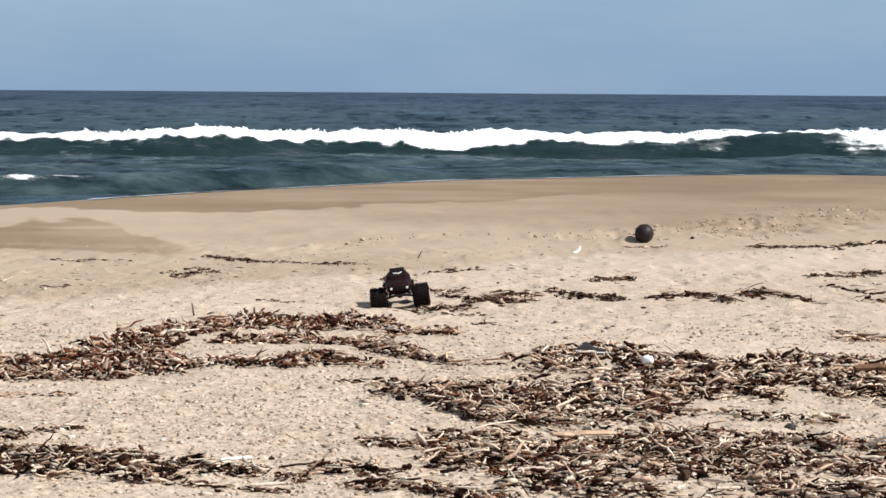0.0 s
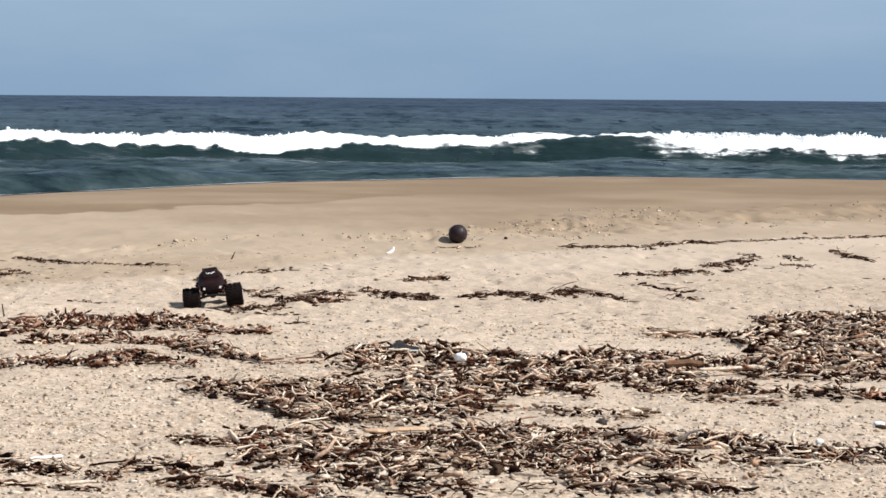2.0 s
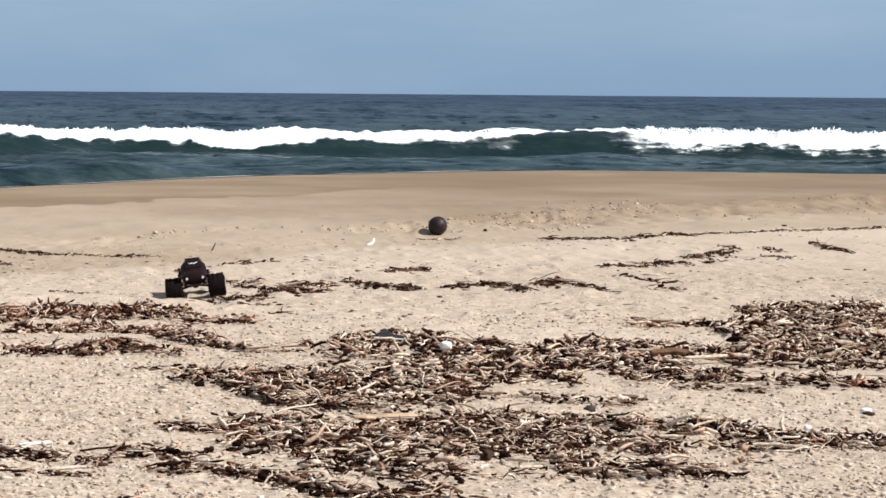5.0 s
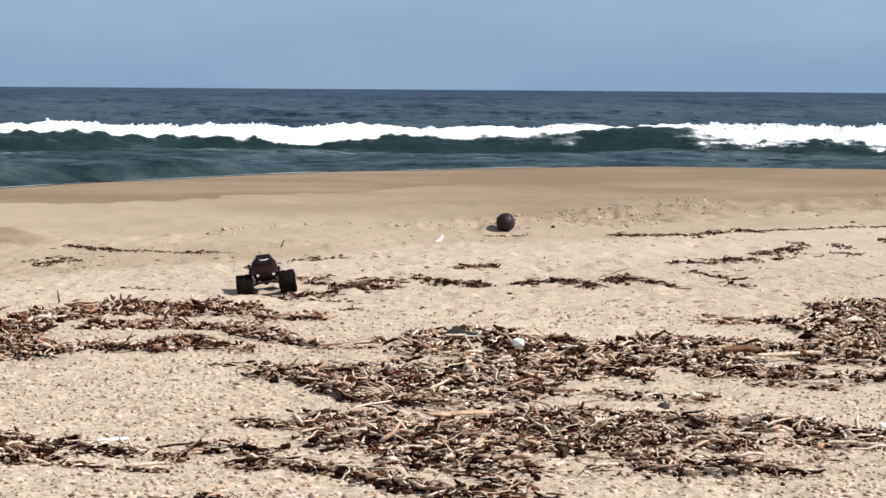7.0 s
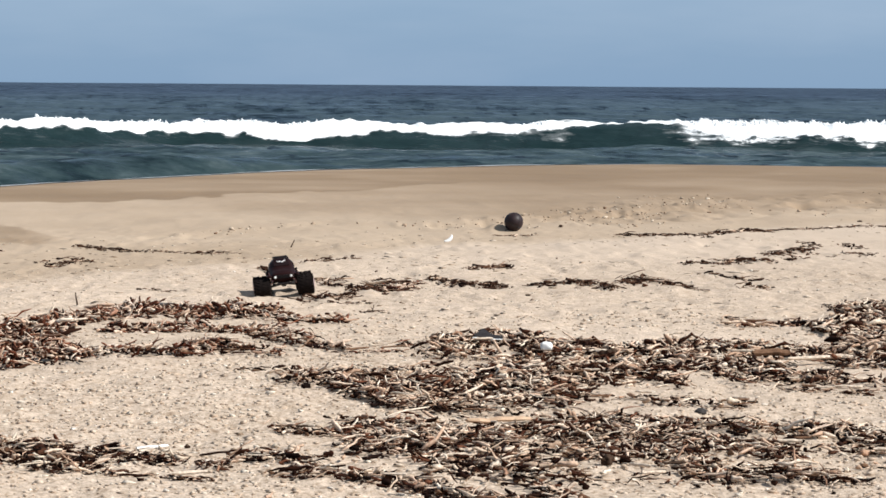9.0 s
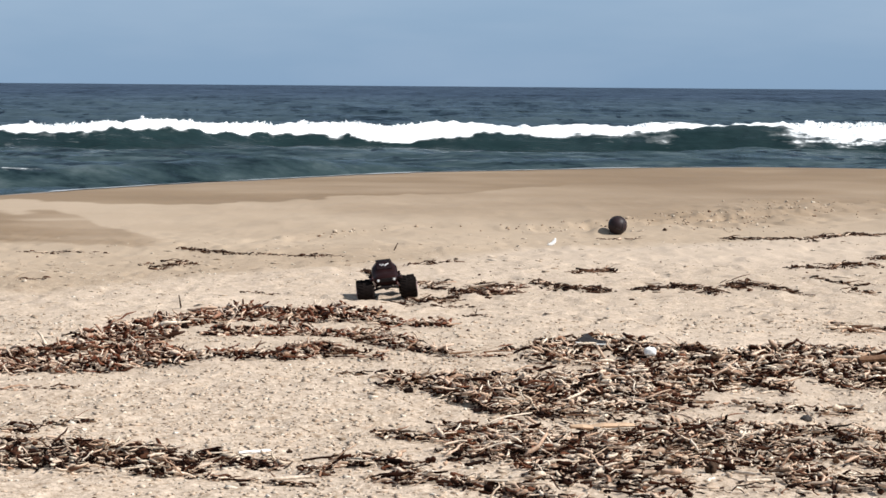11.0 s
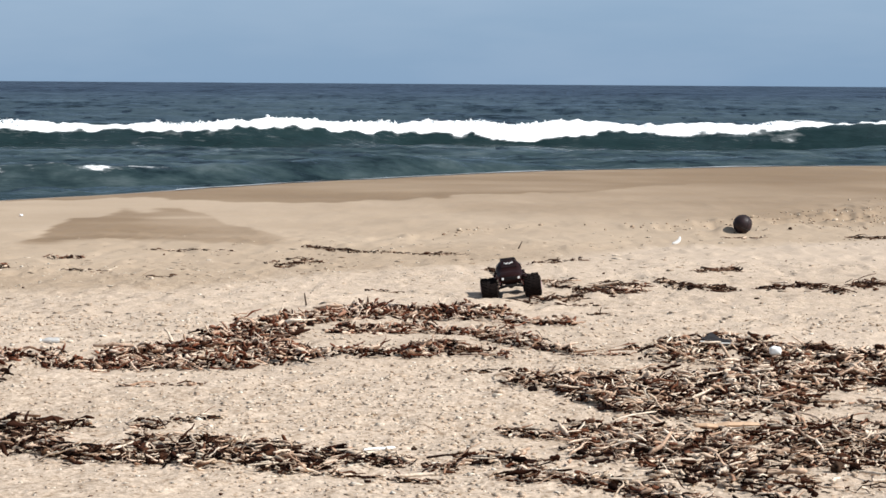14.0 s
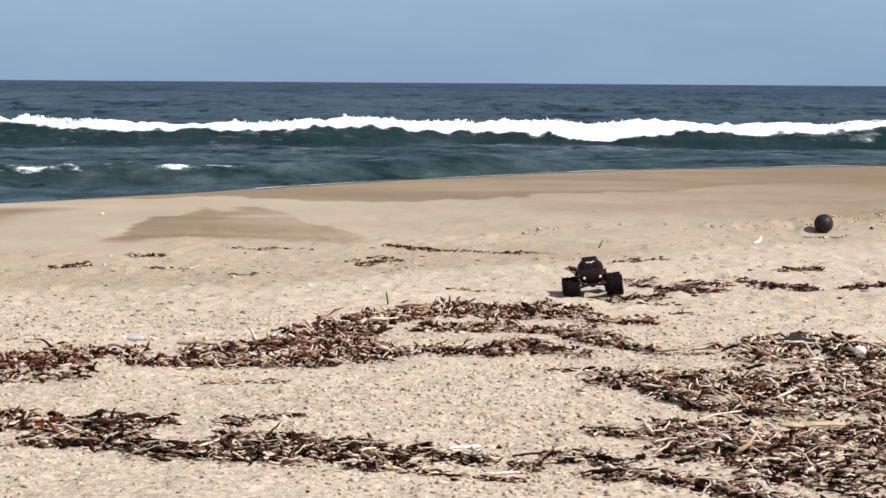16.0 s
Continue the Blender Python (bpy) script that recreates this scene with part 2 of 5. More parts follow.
def grid_mesh(name, xs, ys, zfun, masks, material):
    x, y = np.meshgrid(xs, ys)
    z = zfun(x, y)
    nx, ny = len(xs), len(ys)
    mesh = bpy.data.meshes.new(name)
    verts = np.stack([x, y, z], -1).reshape(-1, 3)
    i = (np.arange(ny - 1)[:, None] * nx + np.arange(nx - 1)).ravel()
    faces = np.stack([i, i + 1, i + nx + 1, i + nx], -1)
    mesh.from_pydata(verts.tolist(), [], faces.tolist())
    for key, fun in masks.items():
        layer = mesh.attributes.new(key, "FLOAT", "POINT")
        layer.data.foreach_set("value", fun(x, y, z).astype(np.float32).ravel())
    mesh.shade_smooth()
    mesh.materials.append(material)
    return new(name, mesh)


def wet_mask(x, y, z):
    edge = y - wet_line(x) - 1.4 * fbm(x * 0.55, y * 0.15, 3, 41) - 1.3 * fbm(x * 2.3, y * 0.5, 3, 42)
    soft = np.interp(x, [-3, 2, 7], [0.22, 0.6, 4.0])
    band = smooth(-0.5, 0.5, edge / soft) * np.interp(x, [2, 9], [1.0, 0.75]) * (0.86 + 0.5 * fbm(x * 0.45, y * 0.9, 3, 44) + 0.22 * np.exp(-np.maximum(edge, 0) / 1.6))
    # the damp tongue left by an earlier swash: crisp at its upper edge, streaky below
    v = x + 0.13 * (y - 28)
    wobble = fbm(x * 1.3, y * 0.8, 3, 43)
    top = np.interp(v, [-5.42, -5.21, -5.14, -5.0, -4.72, -4.47, -4.22, -3.77, -3.5, -3.3, -3.0, -2.7], [25.1, 26.8, 28.8, 30.4, 30.5, 32.0, 31.6, 32.4, 31.5, 29.4, 28.2, 26.7])
    low = np.interp(v, [-5.42, -5.09, -4.82, -4.45, -3.98, -2.95, -2.7], [25.1, 25.2, 25.7, 26.25, 26.4, 25.7, 26.6])
    hollow = smooth(-0.22, 0.22, top - y + 0.9 * wobble) * smooth(-0.35, 0.45, y - low + 1.1 * wobble) * smooth(-5.5, -5.3, v) * smooth(-2.5, -3.1, v)
    hollow = hollow * np.interp(v, [-4.6, -3.4], [1.0, 0.62]) * (1 - 0.75 * np.exp(-(((y - 30.3 - 0.5 * (v + 4)) / 0.35) ** 2)) * smooth(-4.4, -3.9, v)) * (1 - 0.22 * smooth(0.0, 0.3, fbm(x * 0.8, y * 2.2, 3, 45)))
    far_left = smooth(-6.3, -7.0, x + 0.6 * fbm(x, y * 0.3, 2, 47)) * smooth(26.5, 28, y) * smooth(32.5, 31, y)
    # sand behind the shelf is still a little damp
    shelf_edge = np.interp(x, [-6, -2, 1.5, 6, 12], [36.5, 34.0, 30.0, 32.5, 36.0])
    moist = smooth(-1.0, 1.6, y - shelf_edge + 2.2 * fbm(x * 0.35, y * 0.25, 3, 141)) * (np.interp(x, [-3, 1.5, 4], [0.16, 0.46, 0.62]) + 0.3 * fbm(x * 0.7, y * 0.5, 3, 143)) * smooth(-7, -3, x)
    moist = moist * (1 + 0.7 * smooth(36, 47, y))
    streaky = 0.84 + 0.4 * fbm(x * 0.9, y * 1.1, 3, 145)
    return np.maximum(np.maximum(band, moist), 1.2 * np.maximum(streaky, 0.9) * np.maximum(hollow, far_left))


def grit_mask(x, y, z):
    return np.clip(smooth(27.5, 19, y + 2.5 * smooth(0, -3, x) + 3 * fbm(x * 0.4, y * 0.3, 2, 51)) + 0.15, 0, 1)


def pebbly_mask(x, y, z):
    return smooth(17.5, 12, y + 5 * fbm(x * 0.5, y * 0.35, 3, 55))


def pale_mask(x, y, z):
    """The coarser, drier sand inland of the last high water."""
    line = np.interp(x, [-8, -3, 1, 4, 8], [17.5, 20.0, 25.6, 28.0, 31.0])
    return smooth(0.5, -0.5, y - line + 0.9 * fbm(x * 0.9, y * 0.5, 3, 53)) * 0.8 + 0.2 * smooth(22, 15, y)


def soaked_mask(x, y, z):
    return smooth(-1.4, 0.2, y - crest_line(x) + 0.5 * fbm(x * 0.4, y * 0.2, 2, 57)) * np.interp(x, [-8, 2, 9], [1.0, 0.8, 0.35])


column_steps = np.concatenate([steps(-8, -4.55, 0.07, (-2500, -4.6)), np.arange(-4.5, 5.0, 0.032), steps(5.05, 13, 0.07, (5.0, 2500))[1:]])
row_steps = np.concatenate([steps(9.3, 20, 0.036, (-2500, 20)), np.arange(20.07, 27.9, 0.07), np.arange(27.9, 28.7, 0.035), steps(28.7, 60, 0.09, (28.65, 140))[1:]])
column_steps, row_steps = np.unique(column_steps.round(4)), np.unique(row_steps.round(4))
ground = grid_mesh("ground", column_steps, row_steps, ground_height, {"wet": wet_mask, "grit": grit_mask, "pebbly": pebbly_mask, "soaked": soaked_mask, "pale": pale_mask}, SAND)
tagged(ground, "pale golden beach sand with a darker damp band by the water", "sand", kind="structure")


def breaker(x):
    """The line of the breaking wave, its height and how far it has broken, along the shore."""
    y0 = 143 - 6 * smooth(-4, -16, x) + 1.2 * fbm(x * 0.05, x * 0 + 0.5, 3, 61) - 3.0 * smooth(17, 34, x)
    high = 1.10 + 0.16 * np.exp(-(((x - 2) / 12) ** 2)) + 0.05 * smooth(-4, -16, x) + 0.12 * smooth(8, 22, x) + 0.06 * fbm(x * 0.08, x * 0 + 2.5, 3, 67) + 0.06 * np.exp(-(((x - 20) / 4) ** 2))
    broken = np.clip(0.86 - 0.64 * np.exp(-(((x - 17.5) / 4.6) ** 2)) - 0.30 * smooth(-8, -15, x) + 0.35 * smooth(18, 25, x) + 0.4 * fbm(x * 0.09, x * 0 + 4.5, 3, 71), 0.3, 1.25)
    return y0, high, broken


def swash(x):
    """A low wave close to the sand."""
    y0 = 93 + 4 * fbm(x * 0.08, x * 0 + 7.5, 2, 73) + 0.35 * x
    return y0, 0.55 * smooth(4, -4, x) + 0.12


def sea_height(x, y):
    y0, high, _ = breaker(x)
    u = y - y0
    z = high * np.where(u < 0, np.exp(-((u / 1.9) ** 2)), np.exp(-((u / 7.0) ** 2)))
    y1, low = swash(x)
    v = y - y1
    z = z + low * np.where(v < 0, np.exp(-((v / 1.2) ** 2)), np.exp(-((v / 4.0) ** 2)))
    swell = 0.35 * np.sin((y + 6 * fbm(x * 0.02, y * 0.01, 2, 79)) / 9.0) * smooth(160, 260, y)
    chop = 0.40 * fbm(x * 0.16, y * 0.28, 4, 83) + 0.14 * fbm(x * 0.7, y * 0.9, 3, 85)
    lumps = 0.13 * np.clip(foam_mask(x, y, z), 0, 1) * (0.3 + 0.5 * fbm(x * 0.5, y * 0.4, 2, 87) + 1.5 * fbm(x * 2.1, y * 0.9, 3, 89))
    return SEA_LEVEL + z + swell + chop * smooth(2500, 300, y) + lumps


def foam_mask(x, y, z):
    y0, high, broken = breaker(x)
    u = y - y0 + 0.5 * fbm(x * 0.3, x * 0 + 1.5, 4, 91) + 0.5 * fbm(x * 1.3, y * 0.5, 3, 92)
    front = np.interp(broken, [0, 1, 1.25], [0.3, -1.48, -2.8])
    roll = smooth(front - 0.5, front + 0.3, u) * smooth(np.interp(broken, [0, 1], [1.0, 4.0]), 0.2, u)
    lace = (0.34 + 0.22 * smooth(8, 18, x)) * smooth(0.1, 0.6, broken) * smooth(-4, -1, u) * smooth(14, 4, u)
    y1, low = swash(x)
    v = y - y1
    near = 0.31 * smooth(0.15, 0.4, low) * smooth(-1.5, -0.6, v) * smooth(3.0, 0.5, v) * (1 + fbm(x * 0.4, y * 0.4, 2, 93)) * smooth(0.02, 0.2, fbm(x * 0.13, x * 0 + 3.5, 2, 95))
    return np.maximum(np.maximum(roll, lace), near)


def lacy_mask(x, y, z):
    y0, _, broken = breaker(x)
    return np.maximum(smooth(19, 27, x), smooth(0.8, 2.5, np.abs(y - y0 + 0.8)))


def outer_mask(x, y, z):
    return smooth(170, 900, y + 40 * fbm(x * 0.02, y * 0.01, 3, 99))


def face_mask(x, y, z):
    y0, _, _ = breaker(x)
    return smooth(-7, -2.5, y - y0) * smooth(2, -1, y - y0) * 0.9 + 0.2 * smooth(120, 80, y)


def inshore_mask(x, y, z):
    return smooth(175, 135, y + 10 * fbm(x * 0.05, y * 0.05, 2, 97))


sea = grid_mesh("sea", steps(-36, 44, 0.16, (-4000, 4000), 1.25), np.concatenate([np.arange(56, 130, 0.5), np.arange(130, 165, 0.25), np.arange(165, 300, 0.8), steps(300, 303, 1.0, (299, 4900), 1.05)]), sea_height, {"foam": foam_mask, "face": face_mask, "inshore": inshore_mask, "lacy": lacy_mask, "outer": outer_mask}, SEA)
tagged(sea, "dark blue-green sea with a white breaking wave", "sea", kind="structure")


# a thin foamy film left along the top of the berm
wash_x = np.linspace(-5.2, 6.0, 180)
wash_rows = []
for share in (0.0, 0.33, 0.66, 1.0):
    u = -0.35 + 0.75 * fbm(wash_x * 0.9, wash_x * 0 + 6.5, 3, 59)
    wash_y = crest_line(wash_x) + u * (1 - share) + 1.3 * share
    wash_rows.append(np.stack([wash_x, wash_y, ground_height(wash_x, wash_y) + 0.012], -1))
wash = np.concatenate(wash_rows)
wash_mesh = bpy.data.meshes.new("swash_foam")
wash_mesh.from_pydata(wash.tolist(), [], [(r * 180 + k, r * 180 + k + 1, (r + 1) * 180 + k + 1, (r + 1) * 180 + k) for r in range(3) for k in range(179)])
film = Nodes("thin foam film", 0.5)
film.set("Base Color", film.mix(film.noise(film.place(world_space=True), 2.5, 4, 0.7), (0.34, 0.34, 0.34), (0.72, 0.74, 0.76)))
wash_mesh.materials.append(film.mat)
tagged(new("swash_foam", wash_mesh), "thin pale foam film along the wet sand edge", "foam", kind="stuff")

# ---- strewn driftwood: strips from (x, y) to (x, y), half depth, how thickly it lies; then label, pile height, pale share ----
ZONE_UPPER = [
    (-1.79, 17.18, -1.44, 17.50, 0.25, 0.80),
    (-1.46, 17.77, -1.00, 17.81, 0.53, 0.95),
    (-1.40, 16.80, -0.86, 16.97, 0.24, 0.55),
    (-1.44, 16.41, -0.95, 16.53, 0.15, 0.70),
    (-1.00, 17.90, -0.62, 18.16, 0.55, 0.90),
    (-0.91, 17.46, -0.36, 17.51, 0.21, 0.80),
    (-0.69, 18.15, -0.36, 18.04, 0.27, 0.70),
    (-0.84, 16.58, -0.36, 16.50, 0.19, 0.70),
    (-0.52, 16.22, -0.36, 16.05, 0.15, 0.70),
    (-0.36, 17.30, 0.07, 17.13, 0.17, 0.80),
    (-0.36, 15.94, -0.14, 15.79, 0.21, 0.80),
    (-0.14, 15.54, 0.06, 15.36, 0.17, 0.60),
    (0.05, 15.13, 0.35, 15.25, 0.06, 0.50),
    (0.35, 15.65, 0.41, 15.65, 0.14, 0.60),
    (0.22, 14.32, 0.44, 14.39, 0.06, 0.60),
]
ZONE_LINE = [
    (1.88, 27.60, 2.30, 27.75, 0.08, 0.60),
    (-2.16, 25.09, -1.72, 24.62, 0.16, 0.50),
    (-1.71, 24.54, -0.75, 24.59, 0.12, 0.40),
    (-0.51, 22.68, -0.31, 21.87, 0.20, 0.70),
    (-0.37, 22.68, 0.27, 23.83, 0.15, 0.50),
    (-0.26, 21.36, 0.15, 21.19, 0.19, 0.60),
    (-0.03, 20.46, 0.19, 20.30, 0.17, 0.60),
    (0.18, 19.91, 0.45, 20.37, 0.22, 0.80),
    (0.32, 20.77, 0.64, 20.96, 0.30, 0.80),
    (0.61, 20.20, 0.76, 20.49, 0.17, 0.60),
    (-0.23, 19.11, 0.22, 19.38, 0.20, 0.70),
    (0.01, 18.77, 0.29, 18.98, 0.10, 0.50),
    (0.20, 18.08, 0.34, 18.17, 0.09, 0.60),
    (0.86, 20.97, 1.37, 20.51, 0.24, 0.90),
    (1.26, 22.41, 1.62, 22.78, 0.28, 0.70),
    (1.58, 20.40, 1.96, 20.71, 0.18, 0.80),
]
ZONE_LINE_RIGHT = [
    (1.96, 20.71, 2.22, 20.25, 0.23, 0.80),
    (2.30, 20.54, 2.60, 21.15, 0.36, 0.80),
    (2.58, 21.03, 2.75, 20.27, 0.24, 0.80),
    (2.74, 20.16, 2.89, 19.99, 0.11, 0.60),
    (3.16, 23.06, 3.66, 23.24, 0.22, 0.70),
    (3.57, 23.61, 4.02, 23.25, 0.23, 0.70),
    (4.21, 24.69, 4.76, 25.32, 0.35, 0.70),
    (4.18, 23.87, 4.41, 23.73, 0.24, 0.60),
    (4.85, 25.78, 5.30, 25.81, 0.56, 0.60),
    (4.65, 24.71, 5.14, 24.49, 0.25, 0.60),
    (5.87, 26.31, 5.95, 25.66, 0.38, 0.70),
    (3.22, 21.62, 3.54, 21.31, 0.19, 0.60),
    (3.22, 20.17, 3.40, 20.18, 0.23, 0.50),
    (3.22, 27.63, 4.06, 27.27, 0.21, 0.90),
    (4.12, 27.69, 4.86, 28.51, 0.22, 0.90),
    (4.88, 28.62, 7.40, 29.99, 0.14, 0.80),
]
ZONE_MIDDLE = [
    (0.57, 15.46, 1.01, 16.15, 0.41, 0.80),
    (0.93, 15.97, 1.22, 15.80, 0.53, 0.90),
    (0.45, 14.98, 0.87, 14.98, 0.19, 0.60),
    (1.08, 15.30, 1.88, 15.30, 0.46, 0.80),
    (1.88, 15.30, 2.57, 15.47, 0.60, 0.90),
    (2.54, 15.31, 2.98, 15.31, 0.49, 0.85),
    (2.60, 17.22, 3.16, 17.23, 0.21, 0.60),
    (3.07, 16.74, 3.41, 17.15, 0.32, 0.70),
    (3.54, 17.79, 4.43, 17.94, 0.90, 0.95),
    (3.11, 15.99, 3.91, 15.82, 1.00, 0.95),
    (2.79, 14.83, 3.59, 14.53, 0.24, 0.70),
    (1.78, 14.53, 2.40, 14.44, 0.29, 0.70),
    (2.03, 14.10, 2.64, 14.04, 0.28, 0.90),
]
ZONE_MIDDLE_LOW = [
    (2.47, 13.96, 3.02, 13.69, 0.16, 0.70),
    (2.25, 13.56, 2.67, 13.44, 0.08, 0.50),
    (3.02, 13.69, 3.35, 13.56, 0.16, 0.60),
    (-0.32, 13.83, 0.15, 13.83, 0.37, 0.85),
    (-0.08, 13.52, 0.19, 12.80, 0.19, 0.80),
    (0.12, 13.57, 1.07, 13.44, 0.76, 0.95),
    (0.83, 14.38, 1.73, 14.10, 0.56, 0.85),
    (0.19, 12.73, 0.78, 12.62, 0.18, 0.70),
    (1.07, 13.44, 1.25, 13.57, 0.51, 0.60),
    (1.22, 13.19, 1.49, 13.07, 0.12, 0.50),
    (1.48, 12.95, 1.91, 12.84, 0.14, 0.60),
]
ZONE_NEAR = [
    (-0.37, 11.96, -0.08, 11.80, 0.10, 0.80),
    (-0.08, 12.00, 0.33, 11.89, 0.28, 0.85),
    (0.33, 11.83, 0.78, 11.79, 0.12, 0.60),
    (-0.03, 11.43, 0.65, 11.33, 0.45, 0.95),
    (0.66, 11.42, 1.42, 11.59, 0.46, 0.85),
    (0.80, 12.09, 1.23, 12.19, 0.16, 0.60),
    (1.22, 12.08, 1.73, 11.98, 0.16, 0.70),
    (1.70, 11.78, 2.24, 11.67, 0.31, 0.90),
    (2.21, 11.49, 2.83, 11.48, 0.22, 0.85),
    (1.40, 11.41, 1.85, 11.13, 0.27, 0.90),
    (0.25, 10.74, 0.84, 10.57, 0.32, 0.90),
    (0.86, 10.89, 1.43, 10.72, 0.41, 0.90),
    (1.41, 10.56, 1.91, 10.40, 0.15, 0.90),
    (1.83, 11.31, 2.34, 11.18, 0.14, 0.70),
    (1.89, 10.71, 2.14, 10.79, 0.05, 0.40),
]
ZONE_NEAR_MID = [
    (-1.37, 11.17, -1.27, 11.26, 0.18, 0.90),
    (-1.33, 10.81, -1.10, 10.81, 0.07, 0.80),
    (-1.13, 11.22, -1.02, 11.26, 0.11, 0.90),
    (-1.01, 11.06, -0.79, 11.03, 0.12, 0.80),
    (-1.32, 10.69, -0.90, 10.61, 0.03, 0.50),
    (-0.74, 10.55, -0.65, 10.55, 0.02, 0.60),
    (-0.67, 10.81, -0.53, 10.79, 0.10, 0.80),
    (-0.54, 11.05, -0.18, 10.91, 0.17, 0.55),
    (-0.36, 10.55, -0.22, 10.45, 0.05, 0.80),
    (-0.61, 9.67, -0.48, 9.65, 0.04, 0.80),
    (-0.45, 9.76, -0.34, 9.67, 0.07, 0.60),
    (-0.23, 10.61, 0.26, 10.19, 0.12, 0.85),
    (0.15, 10.12, 0.43, 9.90, 0.12, 0.90),
    (0.42, 9.89, 0.66, 9.75, 0.11, 0.85),
    (0.66, 9.75, 0.86, 9.64, 0.10, 0.80),
    (0.64, 10.09, 0.74, 9.97, 0.15, 0.90),
]
ZONE_LEFT = [
    (-2.03, 16.58, -1.64, 17.17, 0.28, 0.95),
    (-1.70, 17.00, -1.50, 17.35, 0.25, 0.90),
    (-1.62, 17.34, -1.30, 17.80, 0.31, 0.95),
    (-2.82, 14.48, -2.47, 14.65, 0.39, 0.90),
    (-2.63, 15.11, -2.13, 15.31, 0.36, 0.90),
    (-2.51, 14.50, -1.79, 14.55, 0.24, 0.85),
    (-2.22, 14.64, -1.54, 14.87, 0.28, 0.65),
    (-2.16, 16.11, -1.64, 16.23, 0.33, 0.85),
    (-2.15, 15.48, -1.65, 15.52, 0.34, 0.75),
    (-1.73, 15.68, -1.47, 14.88, 0.33, 0.85),
    (-1.61, 14.96, -1.13, 15.06, 0.16, 0.85),
    (-1.13, 15.06, -0.83, 15.08, 0.16, 0.70),
    (-0.90, 15.24, -0.68, 15.42, 0.30, 1.00),
    (-0.68, 15.36, -0.36, 15.12, 0.16, 0.80),
]
ZONE_NEAR_LEFT = [
    (-2.69, 12.04, -2.44, 12.12, 0.04, 0.80),
    (-2.64, 11.77, -2.38, 11.73, 0.21, 0.95),
    (-2.56, 11.47, -2.33, 11.46, 0.05, 0.80),
    (-2.42, 11.27, -2.26, 11.20, 0.09, 0.60),
    (-2.38, 11.73, -2.22, 11.84, 0.09, 0.70),
    (-2.01, 11.76, -1.90, 11.86, 0.08, 0.70),
    (-2.00, 12.01, -1.69, 12.24, 0.06, 0.60),
    (-1.91, 11.40, -1.47, 11.43, 0.11, 0.80),
    (-1.76, 11.54, -1.49, 11.34, 0.11, 0.60),
    (-1.99, 10.97, -1.77, 10.90, 0.13, 0.90),
    (-1.77, 10.90, -1.53, 10.81, 0.16, 0.95),
    (-2.27, 11.11, -2.08, 10.83, 0.10, 0.60),
]
ZONE_NEAR_LEFT2 = [
    (-2.71, 11.21, -2.21, 11.09, 0.10, 0.75),
    (-2.25, 11.04, -1.80, 10.89, 0.12, 0.85),
    (-1.87, 11.09, -1.48, 10.97, 0.10, 0.75),
    (-1.46, 11.26, -1.24, 11.19, 0.15, 0.90),
    (-1.42, 10.85, -1.17, 10.71, 0.09, 0.80),
    (-1.19, 10.86, -1.09, 10.79, 0.10, 0.90),
    (-1.21, 11.11, -0.78, 11.14, 0.07, 0.80),
    (-0.96, 11.01, -0.75, 10.98, 0.07, 0.60),
    (-1.05, 10.64, -0.87, 10.60, 0.05, 0.60),
    (-0.85, 10.61, -0.63, 10.50, 0.03, 0.60),
]
ZONE_FAR_LEFT = [
    (-2.23, 25.12, -1.83, 24.68, 0.16, 0.60),
    (-1.83, 24.60, -0.90, 24.55, 0.10, 0.60),
    (-2.36, 22.70, -2.00, 22.96, 0.28, 0.60),
    (-2.32, 23.66, -2.10, 23.69, 0.11, 0.50),
    (-3.69, 24.70, -2.87, 24.38, 0.08, 0.40),
    (-3.22, 21.17, -2.99, 21.19, 0.12, 0.50),
    (-3.98, 21.72, -3.64, 21.76, 0.10, 0.40),
    (-2.29, 13.48, -1.91, 13.65, 0.05, 0.70),
    (-2.55, 14.24, -2.31, 14.26, 0.04, 0.50),
    (-1.41, 20.19, -1.14, 19.94, 0.08, 0.40),
    (-0.56, 14.52, -0.43, 14.39, 0.08, 0.60),
]
ZONE_EDGE_LEFT = [
    (-3.63, 14.49, -3.10, 14.40, 0.38, 0.85),
    (-3.50, 13.92, -2.99, 13.79, 0.21, 0.60),
    (-3.37, 14.80, -2.83, 14.68, 0.39, 0.90),
    (-3.40, 13.48, -3.04, 13.47, 0.08, 0.40),
    (-3.04, 12.02, -2.74, 11.86, 0.27, 0.90),
    (-2.93, 11.55, -2.62, 11.49, 0.14, 0.60),
    (-2.85, 11.16, -2.55, 11.14, 0.10, 0.40),
    (-4.75, 21.64, -4.49, 22.01, 0.13, 0.50),
    (-4.39, 23.32, -4.06, 23.15, 0.15, 0.40),
]
ZONE_RUSSET = [
    (0.42, 20.05, 0.66, 20.45, 0.20, 0.90),
    (0.60, 20.55, 0.74, 20.75, 0.14, 0.80),
]
